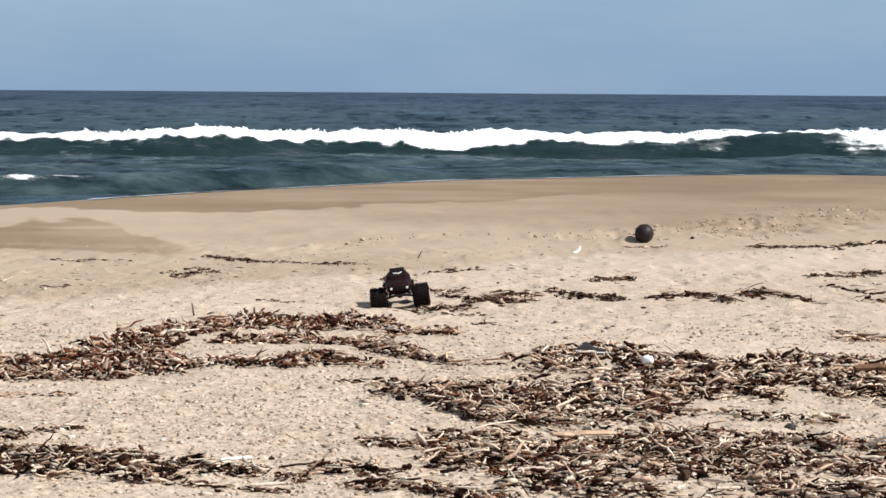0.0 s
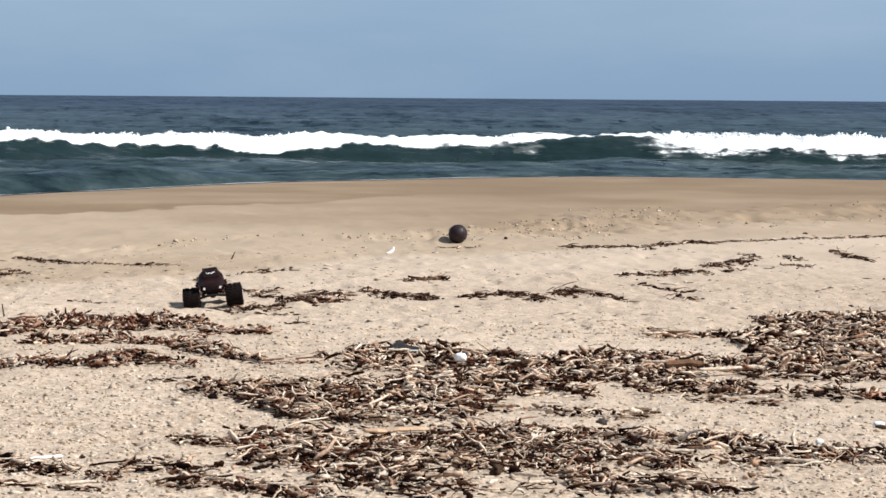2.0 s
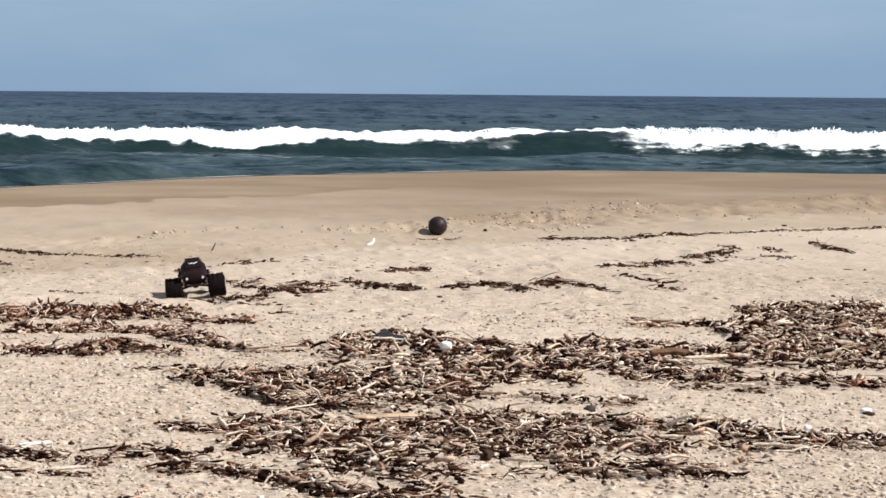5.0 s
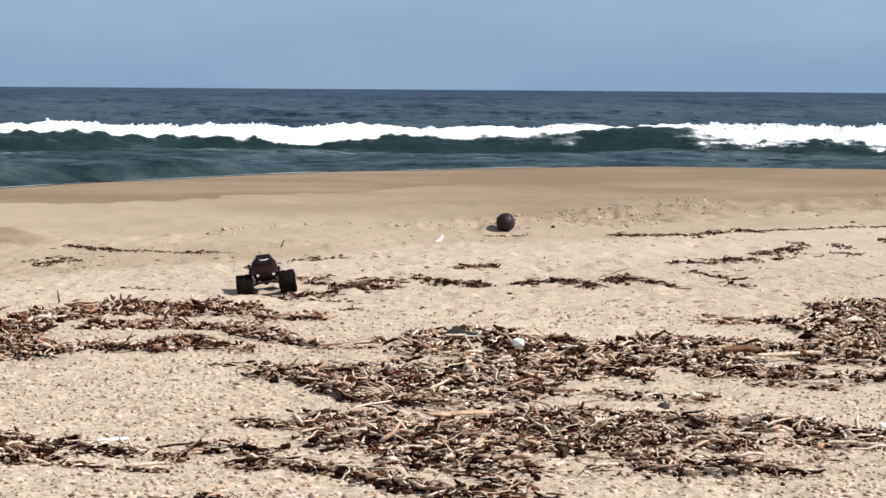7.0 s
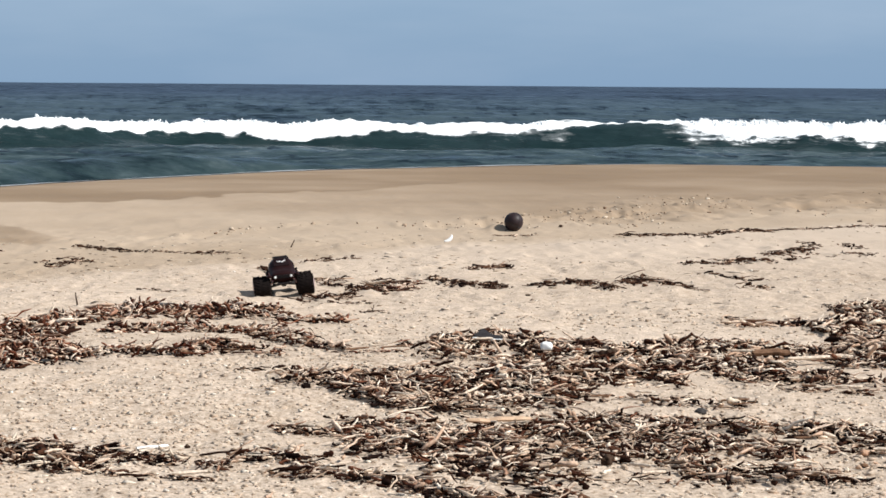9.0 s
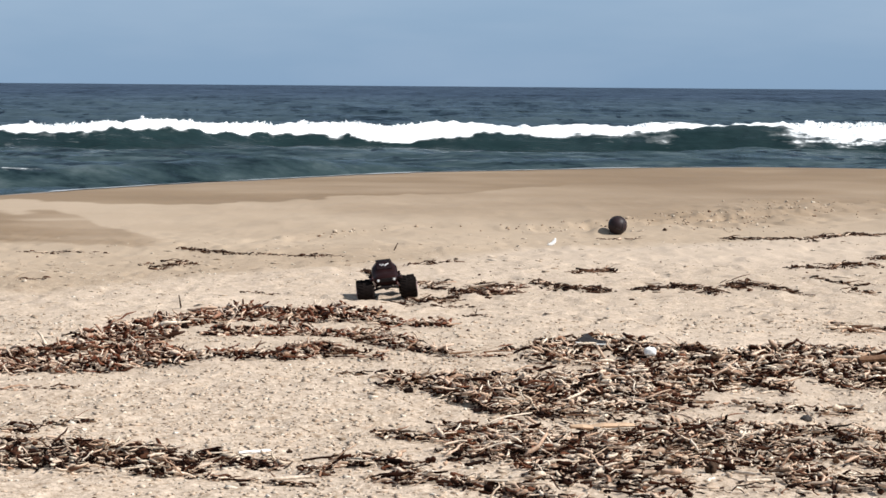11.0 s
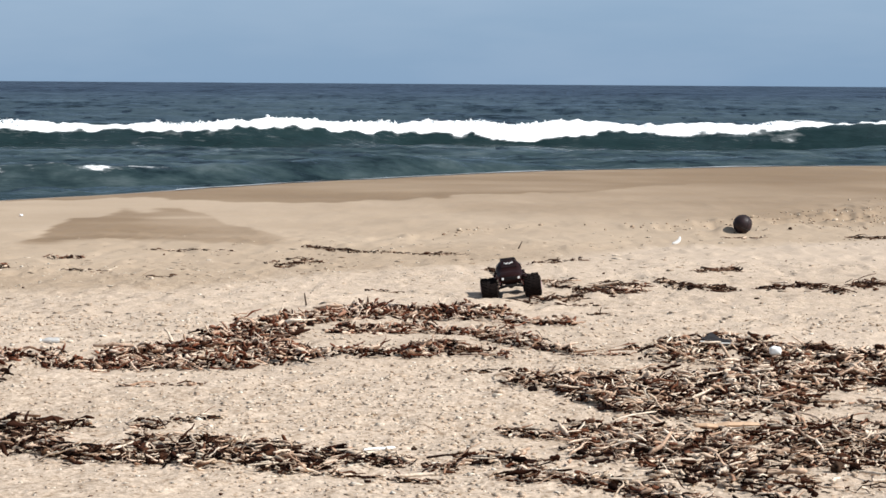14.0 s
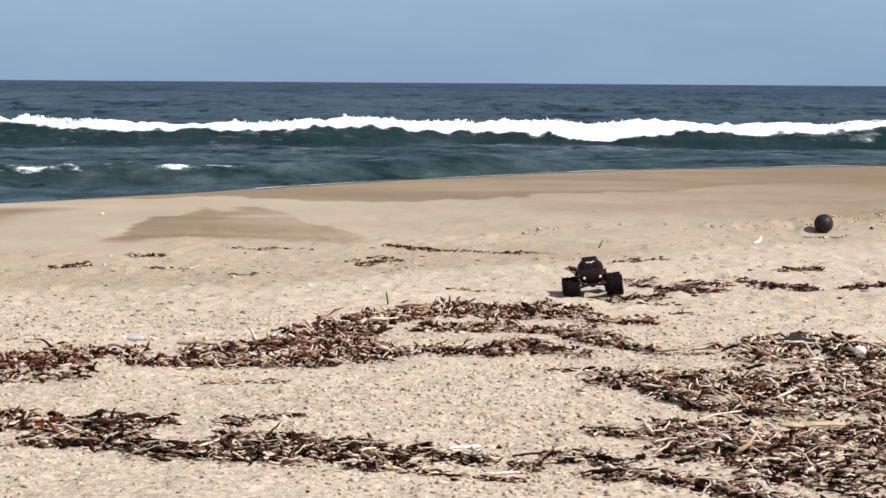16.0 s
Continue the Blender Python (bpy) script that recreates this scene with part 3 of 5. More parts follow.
ZONES = [
    (ZONE_UPPER, *("sun-bleached brown reed stalks heaped in a low mound on the sand", 0.042, 0.6)),
    (ZONE_RUSSET, *("small russet seaweed clump with pale crumbs on smooth sand", 0.041, 0.6)),
    (ZONE_LINE, *("thin dark wrack line of twigs strewn on smooth sand", 0.012, 0.5)),
    (ZONE_LINE_RIGHT, *("scattered dark twigs and seaweed strands on smooth sand", 0.012, 0.5)),
    (ZONE_MIDDLE, *("thick mat of dark brown driftwood sticks and reeds on sand", 0.04, 0.45)),
    (ZONE_MIDDLE_LOW, *("tangled dark brown sticks and pale reeds lying on sand", 0.04, 0.45)),
    (ZONE_NEAR, *("dense carpet of broken driftwood sticks and reeds on sand", 0.04, 0.45)),
    (ZONE_NEAR_MID, *("loose trail of driftwood splinters and reeds on coarse sand", 0.02, 0.45)),
    (ZONE_LEFT, *("long heap of tangled brown reeds lying on the sand", 0.041, 0.55)),
    (ZONE_NEAR_LEFT, *("dark clumps of driftwood and seaweed on coarse sand", 0.025, 0.3)),
    (ZONE_NEAR_LEFT2, *("dark patch of broken sticks pressed into coarse sand", 0.03, 0.3)),
    (ZONE_FAR_LEFT, *("few thin dark twigs strewn on flat sand", 0.01, 0.4)),
    (ZONE_EDGE_LEFT, *("brown reeds and dark driftwood strewn along the beach", 0.041, 0.55)),
]


def wood_material(name, stops, rough=0.85):
    """Weathered wood, each stick of its own tone."""
    n = Nodes(name, rough)
    at = n.place(world_space=True)
    tone = n.add("ShaderNodeNewGeometry").outputs["Random Per Island"]
    col = n.ramp(tone, stops)
    grain = n.ramp(n.noise(at, 60.0, 3, 0.6), [(0.3, (0.6, 0.58, 0.55)), (0.7, (1.2, 1.2, 1.2))])
    n.set("Base Color", n.mix(1.0, col, grain, "MULTIPLY"))
    n.set("Specular IOR Level", 0.08)
    n.bump(n.noise(at, 90.0, 2, 0.6), 0.004, 0.6)
    return n.mat


def plain_material(name, color, rough, metal=0.0, wear=0.25, scale=25.0, spec=0.5):
    n = Nodes(name, rough, metal)
    at = n.place()
    dirt = n.ramp(n.noise(at, scale, 4, 0.65), [(0.3, (1 - wear,) * 3), (0.7, (1 + wear * 0.4,) * 3)])
    n.set("Base Color", n.mix(1.0, color, dirt, "MULTIPLY"))
    n.set("Roughness", n.math("ADD", rough - 0.06, n.math("MULTIPLY", n.noise(at, scale * 2.3, 2), 0.14)))
    n.set("Specular IOR Level", spec)
    n.bump(n.noise(at, scale * 4, 3, 0.6), 0.0015, 0.5)
    return n.mat


DARK = [(0.0, (0.014, 0.0055, 0.0035)), (0.48, (0.052, 0.017, 0.0082)), (0.57, (0.19, 0.074, 0.041)), (0.66, (0.50, 0.36, 0.26)), (0.84, (0.72, 0.57, 0.44)), (1.0, (0.88, 0.75, 0.61))]
RUST = [(0.0, (0.020, 0.0065, 0.004)), (0.30, (0.092, 0.028, 0.014)), (0.58, (0.27, 0.103, 0.059)), (0.72, (0.54, 0.36, 0.26)), (1.0, (0.84, 0.69, 0.56))]
BLACK = [(0.0, (0.012, 0.005, 0.0035)), (0.52, (0.052, 0.019, 0.010)), (0.62, (0.15, 0.068, 0.040)), (0.70, (0.50, 0.37, 0.27)), (1.0, (0.80, 0.68, 0.54))]
WRACK = [(0.0, (0.024, 0.011, 0.007)), (0.6, (0.082, 0.039, 0.023)), (0.85, (0.17, 0.095, 0.060)), (1.0, (0.36, 0.26, 0.185))]
# bits coloured near-black to stand in for shadow deep between the heaped sticks
GAP_SHADE = wood_material("shade-dark wood bits", [(0.0, (0.007, 0.0026, 0.0016)), (0.6, (0.019, 0.0072, 0.0043)), (0.9, (0.085, 0.036, 0.020)), (1.0, (0.2, 0.115, 0.07))])
REED_DARK, REED_RUST, REED_BLACK, REED_WRACK = wood_material("driftwood dark", DARK), wood_material("reeds russet", RUST), wood_material("driftwood black", BLACK), wood_material("thin wrack", WRACK)
REED_PALE = wood_material("bleached reeds", [(0.0, (0.30, 0.165, 0.105)), (0.2, (0.56, 0.37, 0.26)), (0.6, (0.74, 0.56, 0.43)), (1.0, (0.87, 0.73, 0.59))])
PALE_WOOD = wood_material("bleached wood", [(0.0, (0.60, 0.47, 0.36)), (1.0, (0.76, 0.64, 0.52))])
BROWN_WOOD = wood_material("brown wood", [(0.0, (0.12, 0.062, 0.038)), (1.0, (0.21, 0.122, 0.075))])
TWIG_WOOD = wood_material("dark twig", [(0.0, (0.035, 0.022, 0.015)), (1.0, (0.075, 0.045, 0.03))])
RUBBER = plain_material("black tyre rubber", (0.012, 0.008, 0.007), 0.9, wear=0.4, scale=40, spec=0.1)
BODY_PAINT = plain_material("black maroon lexan body", (0.019, 0.0058, 0.0055), 0.5, wear=0.35, scale=18, spec=0.10)
BLACK_PLASTIC = plain_material("black nylon", (0.016, 0.012, 0.012), 0.6, wear=0.3, spec=0.2)
RIM_RED = plain_material("red rim", (0.42, 0.07, 0.075), 0.4, wear=0.3)
RIM_PALE = plain_material("pale pink rim ring", (0.70, 0.50, 0.48), 0.35, wear=0.25)
GLASS_DARK = plain_material("smoked window", (0.016, 0.008, 0.008), 0.3, wear=0.1, spec=0.15)
GLARE_WHITE = plain_material("white glare paint", (0.78, 0.76, 0.75), 0.4, wear=0.1)
DECAL_RED = plain_material("red decal", (0.55, 0.10, 0.11), 0.4, wear=0.15)
LENS = plain_material("clear headlight", (0.80, 0.80, 0.78), 0.12, wear=0.05)
STEEL = plain_material("grey steel", (0.45, 0.45, 0.46), 0.35, 0.9, wear=0.2)
WHITE_PLASTIC = plain_material("weathered white plastic", (0.90, 0.89, 0.86), 0.6, wear=0.08, scale=30)
SLATE_PLASTIC = plain_material("slate grey plastic", (0.030, 0.028, 0.030), 0.85, wear=0.35, scale=22, spec=0.15)
STONE = plain_material("dark grey stone", (0.045, 0.038, 0.036), 0.8, wear=0.45, scale=35)
RED_PLASTIC = plain_material("faded orange-red board", (0.46, 0.20, 0.12), 0.6, wear=0.35, scale=16)
BALL_SKIN = plain_material("scuffed dark purple rubber", (0.030, 0.017, 0.018), 0.5, wear=0.5, scale=28, spec=0.25)
BALL_SEAM = plain_material("black seam", (0.008, 0.007, 0.008), 0.7)


def bottle_material():
    n = Nodes("cloudy clear plastic", 0.25)
    at = n.place()
    n.set("Base Color", n.mix(n.noise(at, 20.0, 3), (0.62, 0.61, 0.59), (0.80, 0.79, 0.77)))
    n.set("Transmission Weight", 0.35)
    n.bump(n.noise(at, 45.0, 2), 0.004, 0.7)
    return n.mat


BOTTLE = bottle_material()
SHELL = wood_material("shell chips", [(0.0, (0.52, 0.43, 0.34)), (0.5, (0.68, 0.59, 0.49)), (0.8, (0.80, 0.73, 0.64)), (1.0, (0.35, 0.26, 0.19))], 0.8)
CLOD = wood_material("dry sand clods", [(0.0, (0.26, 0.18, 0.125)), (0.2, (0.38, 0.28, 0.20)), (0.6, (0.50, 0.39, 0.29)), (1.0, (0.66, 0.56, 0.45))])
COARSE = wood_material("coarse shell sand", [(0.0, (0.42, 0.32, 0.24)), (0.15, (0.52, 0.405, 0.31)), (0.7, (0.56, 0.44, 0.34)), (0.9, (0.66, 0.55, 0.44)), (1.0, (0.78, 0.70, 0.60))])
GRIT = wood_material("coarse grit", [(0.0, (0.19, 0.13, 0.085)), (0.5, (0.33, 0.245, 0.17)), (1.0, (0.46, 0.36, 0.27))])


def floor_at(x, y):
    return float(ground_height(np.array([x]), np.array([y]))[0])


def link_mesh(name, verts, faces, material, smooth_shade=False):
    mesh = bpy.data.meshes.new(name)
    mesh.from_pydata(verts, [], faces)
    if smooth_shade:
        mesh.shade_smooth()
    mesh.materials.append(material)
    return new(name, mesh)


def part(name, bm, material, parent=None, label="", smooth_shade=False):
    """One mesh object from a bmesh, under a thing or a part."""
    mesh = bpy.data.meshes.new(name)
    bmesh.ops.recalc_face_normals(bm, faces=bm.faces)
    bm.to_mesh(mesh)
    bm.free()
    if smooth_shade:
        mesh.shade_smooth()
    mesh.materials.append(material)
    ob = new(name, mesh)
    if parent:
        ob.parent = parent
    if label:
        tagged(ob, label)
    return ob


def sticks(rng, centres, lengths, radii, turns, tilts, sides=4):
    """Bent, tapered sticks as one list of corners and faces; centres are where their middles lie."""
    count = len(centres)
    d = np.stack([np.cos(turns) * np.cos(tilts), np.sin(turns) * np.cos(tilts), np.sin(tilts)], -1)
    side = np.stack([-np.sin(turns), np.cos(turns), 0 * turns], -1)
    up = np.cross(d, side)
    roll, flat = rng.uniform(0, math.pi, count)[:, None], rng.uniform(0.22, 0.95, count)[:, None]
    side_r, up_r = side * np.cos(roll) + up * np.sin(roll), (up * np.cos(roll) - side * np.sin(roll)) * flat
    rings = []
    taper = rng.uniform(0.35, 1.0, count)
    drift = np.zeros((count, 2))
    for k, s in enumerate((-0.5, -0.26, 0.0, 0.24, 0.5)):
        # each joint wanders on from the one before
        drift = drift + rng.normal(0, 0.095, (count, 2)) * lengths[:, None]
        mid = centres + d * (s * lengths)[:, None] + side * drift[:, :1] + up * drift[:, 1:] * 0.5
        r = radii * (1 + (taper - 1) * (s + 0.5)) * rng.uniform(0.6, 1.25, count) * (0.6 if k in (0, 4) else 1.0)
        for j in range(sides):
            w = 2 * math.pi * j / sides
            rings.append(mid + (side_r * math.cos(w) + up_r * math.sin(w)) * r[:, None])
    v = np.stack(rings, 1)
    per = 5 * sides
    quads = [(k * sides + j, k * sides + (j + 1) % sides, (k + 1) * sides + (j + 1) % sides, (k + 1) * sides + j) for k in range(4) for j in range(sides)]
    ends = [tuple(reversed(range(sides))), tuple(range(4 * sides, per))]
    faces = [tuple(i * per + q for q in f) for i in range(count) for f in quads + ends]
    return v.reshape(-1, 3).tolist(), faces


def chips(rng, centres, size, flat):
    """Small uneven six-cornered chips."""
    count = len(centres)
    base = np.array([(1, 0, 0), (0, 1, 0), (-1, 0, 0), (0, -1, 0), (0, 0, 1), (0, 0, -1)], float)
    v = base[None] * (size[:, None] * rng.uniform(0.55, 1.35, (count, 6)))[..., None]
    v[..., 0] *= rng.uniform(0.8, 1.8, count)[:, None]
    q = rng.normal(0, 1, (count, 4))
    w, a, b, c = (q / np.linalg.norm(q, axis=1, keepdims=True)).T
    turn = np.stack([1 - 2 * (b * b + c * c), 2 * (a * b - c * w), 2 * (a * c + b * w), 2 * (a * b + c * w), 1 - 2 * (a * a + c * c), 2 * (b * c - a * w), 2 * (a * c - b * w), 2 * (b * c + a * w), 1 - 2 * (a * a + b * b)], -1).reshape(-1, 3, 3)
    v = np.einsum("nij,nkj->nki", turn, v)
    v[..., 2] *= flat
    v = v + centres[:, None]
    tri = [(0, 1, 4), (1, 2, 4), (2, 3, 4), (3, 0, 4), (1, 0, 5), (2, 1, 5), (3, 2, 5), (0, 3, 5)]
    return v.reshape(-1, 3).tolist(), [tuple(i * 6 + q for q in f) for i in range(count) for f in tri]


# ---- driftwood litter ----
def litter(strips, label, pile, pale, top_wood, seed):
    """Layers over the same strips: near-black bits below, coloured for shade between sticks, mixed sticks on them, long
    bleached stalks on top.
    """
    rng = np.random.default_rng(seed)
    verts, faces, slots = [], [], []
    line = pile < 0.015
    pale_rate = (600 if 0.035 < pile < 0.0405 else 220 if pile > 0.0405 else 300 if pile > 0.015 else 14) * pale
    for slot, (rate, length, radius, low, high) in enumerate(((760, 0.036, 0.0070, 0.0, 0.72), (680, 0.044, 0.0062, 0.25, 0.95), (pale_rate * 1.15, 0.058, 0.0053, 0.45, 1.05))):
        cs, ls, rs, ts, el = [], [], [], [], []
        for x0, y0, x1, y1, half, thick in strips:
            run = math.hypot(x1 - x0, y1 - y0)
            thin = min(1.0, max(0.45, half / (0.0055 * (y0 + y1))))
            near = min(1.0, 14.0 / (0.5 * (y0 + y1)))
            count = int(run * 2 * half * thick * rate * (0.5 + 0.5 * near) * (0.5 if line else 1.0)) + int(run * (16 if line else 30) * thick) + 3
            s = rng.uniform(-0.05, 1.05, count)
            across = np.clip(rng.normal(0, 0.5, count), -1.15, 1.15)
            x = x0 + (x1 - x0) * s + rng.normal(0, 0.02, count)
            y = y0 + (y1 - y0) * s + across * half
            # gaps and clumps within the strip
            keep = (2.0 if line else 1.15) * fbm(x * 2.6, y * (0.6 if line else 1.3), 3, 101) + 0.6 * fbm(x * 7.0, y * 3.0, 2, 103) + 0.66 * thick + 0.9 * (1 - thin) > rng.uniform(-0.3, 0.45, count)
            x, y, across = x[keep], y[keep], across[keep]
            count = len(x)
            long = np.clip(rng.lognormal(math.log(length * (1.1 if line else 1.0) * (0.7 + 0.3 * thin)), 0.55, count), 0.016, 0.24)
            r = np.clip(rng.lognormal(math.log(radius * (0.4 + 0.6 * thin) * (1.0 if line else min(1.45, max(1.0, (y0 + y1) / 25)))), 0.45, count), 0.0022, 0.018)
            lift = pile * np.exp(-(across**2)) * rng.uniform(low, high, count) * min(1.0, half / 0.2 + 0.25) * np.clip(0.9 + 2.4 * fbm(x * 3.1, y * 1.6, 3, 105), 0.25, 2.4 if pile > 0.0405 else 1.5) * thin
            loose = rng.uniform(0, 1, count) < (0.0 if line or slot == 0 else 0.55 if pile > 0.0405 else 0.4)
            tilt = rng.normal(0, 0.14, count) + np.where(loose, rng.normal(0, 0.5 if pile > 0.0405 else 0.4, count), 0)
            tilt = np.clip(tilt * thin, -1.0, 1.0) * np.clip(0.09 / long, 0.35, 1.0)
            z = ground_height(x, y) + r * 0.6 + lift + np.abs(np.sin(tilt)) * long * 0.3
            cs.append(np.stack([x, y, z], -1)), ls.append(long), rs.append(r)
            ts.append(rng.normal(math.atan2(y1 - y0, x1 - x0) * 0.4, 1.0 if thin > 0.75 else 0.4, count)), el.append(tilt)
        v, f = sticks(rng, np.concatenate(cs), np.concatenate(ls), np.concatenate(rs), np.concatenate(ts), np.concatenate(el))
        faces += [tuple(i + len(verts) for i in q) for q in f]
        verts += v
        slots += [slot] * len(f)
    ob = link_mesh("driftwood_litter", verts, faces, GAP_SHADE, True)
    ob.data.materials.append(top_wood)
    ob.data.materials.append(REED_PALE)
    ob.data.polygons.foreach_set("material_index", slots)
    return tagged(ob, label, "driftwood", kind="stuff")


for n_zone, (strips, label, pile, pale) in enumerate(ZONES):
    if pile > 0.0405:
        strips = [(*s[:4], s[4] * 0.8, s[5] * 0.95) for s in strips]
    if 0.015 < pile < 0.035:
        strips = [(*s[:4], s[4] * 1.3, min(1.0, s[5] * 1.15)) for s in strips]
    litter(strips, label, pile, pale, REED_RUST if pile > 0.0405 else REED_WRACK if pile < 0.015 else REED_BLACK if pale < 0.4 else REED_DARK, 200 + n_zone)


def sprinkle(name, label, category, count, area, size, material, seed, flat=0.5, pick=None):
    rng = np.random.default_rng(seed)
    x, y = rng.uniform(area[0], area[1], count), area[2] + (area[3] - area[2]) * rng.uniform(0, 1, count) ** 1.7
    keep = np.abs(x) < 1.5 + 0.22 * y
    if pick:
        keep &= pick(x, y, rng)
    x, y = x[keep], y[keep]
    r = np.clip(rng.lognormal(math.log(size), 0.4, len(x)), size * 0.4, size * 2.6)
    c = np.stack([x, y, ground_height(x, y) + r * flat * 0.3], -1)
    v, f = chips(rng, c, r, flat)
    return tagged(link_mesh(name, v, f, material, True), label, category, kind="stuff")


def gritty(x, y, rng):
    return fbm(x * 0.9, y * 0.5, 3, 131) + 0.15 > rng.uniform(-0.4, 0.5, len(x))


def shelf_zone(x, y, rng):
    u = y - lip_line(x) - 0.5 * fbm(x * 0.9, x * 0, 3, 137)
    spread = np.interp(x, [1.5, 4.5, 14], [0.3, 1.8, 2.4])
    return (x > -2.3) & (np.abs(u) < np.abs(rng.normal(0, 1, len(x))) * spread) & (fbm(x * 1.3, y * 0.5, 3, 139) > rng.uniform(-0.2, 0.4, len(x)))


sprinkle("shell_fragments", "tiny white and cream shell fragments in coarse sand", "shell", 12000, (-7, 8, 9.4, 22.5), 0.0072, SHELL, 301, 0.55, gritty)
sprinkle("coarse_sand", "coarse tan shell sand with small rounded lumps", "sand", 36000, (-5.5, 6, 9.4, 18), 0.0098, COARSE, 308, 0.45, gritty)
sprinkle("shell_fragments", "larger cream shell flakes scattered on coarse sand", "shell", 2200, (-5, 6, 9.4, 17), 0.0110, SHELL, 306, 0.45, gritty)
sprinkle("sand_grit", "brown grit and wood crumbs in coarse sand", "grit", 3000, (-7, 8, 9.4, 20), 0.0070, GRIT, 302, 0.6, gritty)
sprinkle("wood_crumbs", "small dark wood crumbs on the sand", "crumbs", 300, (-7, 9, 9.6, 24), 0.0095, REED_BLACK, 303, 0.6)
CRUST = wood_material("dry sand crusts", [(0.0, (0.42, 0.32, 0.235)), (0.35, (0.50, 0.39, 0.295)), (0.7, (0.59, 0.47, 0.365)), (1.0, (0.72, 0.60, 0.48))])
sprinkle("sand_crusts", "flat low crusts of dry sand, paler and darker", "crusts", 4500, (-7, 9, 15.5, 29.5), 0.021, CRUST, 309, 0.11, lambda x, y, rng: (fbm(x * 0.7, y * 0.5, 3, 153) + 0.12 > rng.uniform(-0.3, 0.5, len(x))) & (y < 25 + 0.6 * x + 3 * rng.uniform(0, 1, len(x))))
sprinkle("sand_clods", "crumbled pale sand clods along the trampled shelf", "clods", 9000, (-2.4, 10, 25.5, 39), 0.0150, CLOD, 304, 0.75, shelf_zone)
FLECK = wood_material("dry sand flecks", [(0.0, (0.24, 0.165, 0.11)), (0.25, (0.36, 0.27, 0.19)), (0.5, (0.55, 0.44, 0.34)), (1.0, (0.74, 0.64, 0.53))])
sprinkle("sand_flecks", "flat pale flecks and crusts on smooth dry sand", "flecks", 3600, (-6.5, 9, 16.5, 31), 0.0165, FLECK, 307, 0.2, lambda x, y, rng: (fbm(x * 0.55, y * 0.6, 3, 151) + 0.1 * smooth(27, 20, y) > rng.uniform(-0.25, 0.45, len(x))) & (y < 26 + 0.5 * x + 3 * rng.uniform(0, 1, len(x))))
spray_rng = np.random.default_rng(401)
spray_x = spray_rng.uniform(-36, 44, 7000)
crest_y, crest_high, crest_broken = breaker(spray_x)
tuft = fbm(spray_x * 0.22, spray_x * 0 + 9.5, 3, 161)
lively = (crest_broken > 0.55) & (tuft > spray_rng.uniform(-0.2, 0.5, 7000))
spray_x, crest_y, tuft = spray_x[lively], crest_y[lively], tuft[lively]
spray_y = crest_y + spray_rng.uniform(-0.3, 0.9, len(spray_x))
spray_size = np.clip(spray_rng.lognormal(math.log(0.045), 0.45, len(spray_x)), 0.02, 0.10)
spray_z = sea_height(spray_x, spray_y) + spray_size * 0.1 + np.minimum(spray_rng.exponential(0.012 + 0.13 * np.maximum(tuft - 0.12, 0)), 0.16)
spray_v, spray_f = chips(spray_rng, np.stack([spray_x, spray_y, spray_z], -1), spray_size, 0.9)
tagged(link_mesh("breaker_spray", spray_v, spray_f, plain_material("white sea foam", (0.93, 0.94, 0.94), 0.9, wear=0.04, scale=3.0, spec=0.1), True), "white spray and foam lumps on the breaking wave", "spray", kind="stuff")
sprinkle("shelf_crumbs", "brown bark crumbs along the trampled sand lip", "crumbs", 1700, (-2.4, 10, 25.5, 39), 0.014, BROWN_WOOD, 310, 0.55, shelf_zone)
sprinkle("shelf_twigs", "dark twig ends along the trampled sand shelf", "twigs", 2200, (-2.4, 10, 25.5, 39), 0.010, TWIG_WOOD, 305, 0.5, shelf_zone)


# ---- single pieces of wood ----
def stick_thing(name, a, b, radius, material, label, lift=0.0, flat=1.0, seed=0, group=""):
    """A bent, uneven stick or board from a to b, resting on the sand."""
    rng = np.random.default_rng(seed)
    (x0, y0), (x1, y1) = a, b
    mid = Vector(((x0 + x1) / 2, (y0 + y1) / 2, 0))
    mid.z = floor_at(mid.x, mid.y) + radius * flat * 0.8 + lift
    run, turn = math.hypot(x1 - x0, y1 - y0), math.atan2(y1 - y0, x1 - x0)
    bm = bmesh.new()
    rings, sides, prev = 7, 8, None
    for k in range(rings):
        s = k / (rings - 1)
        bulge = radius * (1.0 if 0 < k < rings - 1 else 0.72) * rng.uniform(0.86, 1.1)
        cy, cz = rng.normal(0, radius * 0.25), rng.normal(0, radius * 0.08)
        ring = [bm.verts.new(((s - 0.5) * run + rng.normal(0, radius * 0.15), cy + math.cos(6.2832 * j / sides) * bulge, cz + math.sin(6.2832 * j / sides) * bulge * flat)) for j in range(sides)]
        if prev:
            for j in range(sides):
                bm.faces.new((prev[j], prev[(j + 1) % sides], ring[(j + 1) % sides], ring[j]))
        else:
            bm.faces.new(ring[::-1])
        prev = ring
    bm.faces.new(prev)
    ob = part(name, bm, material)
    ob.matrix_world = Matrix.Translation(mid) @ Matrix.Rotation(turn, 4, "Z")
    return tagged(ob, label, "driftwood", group)


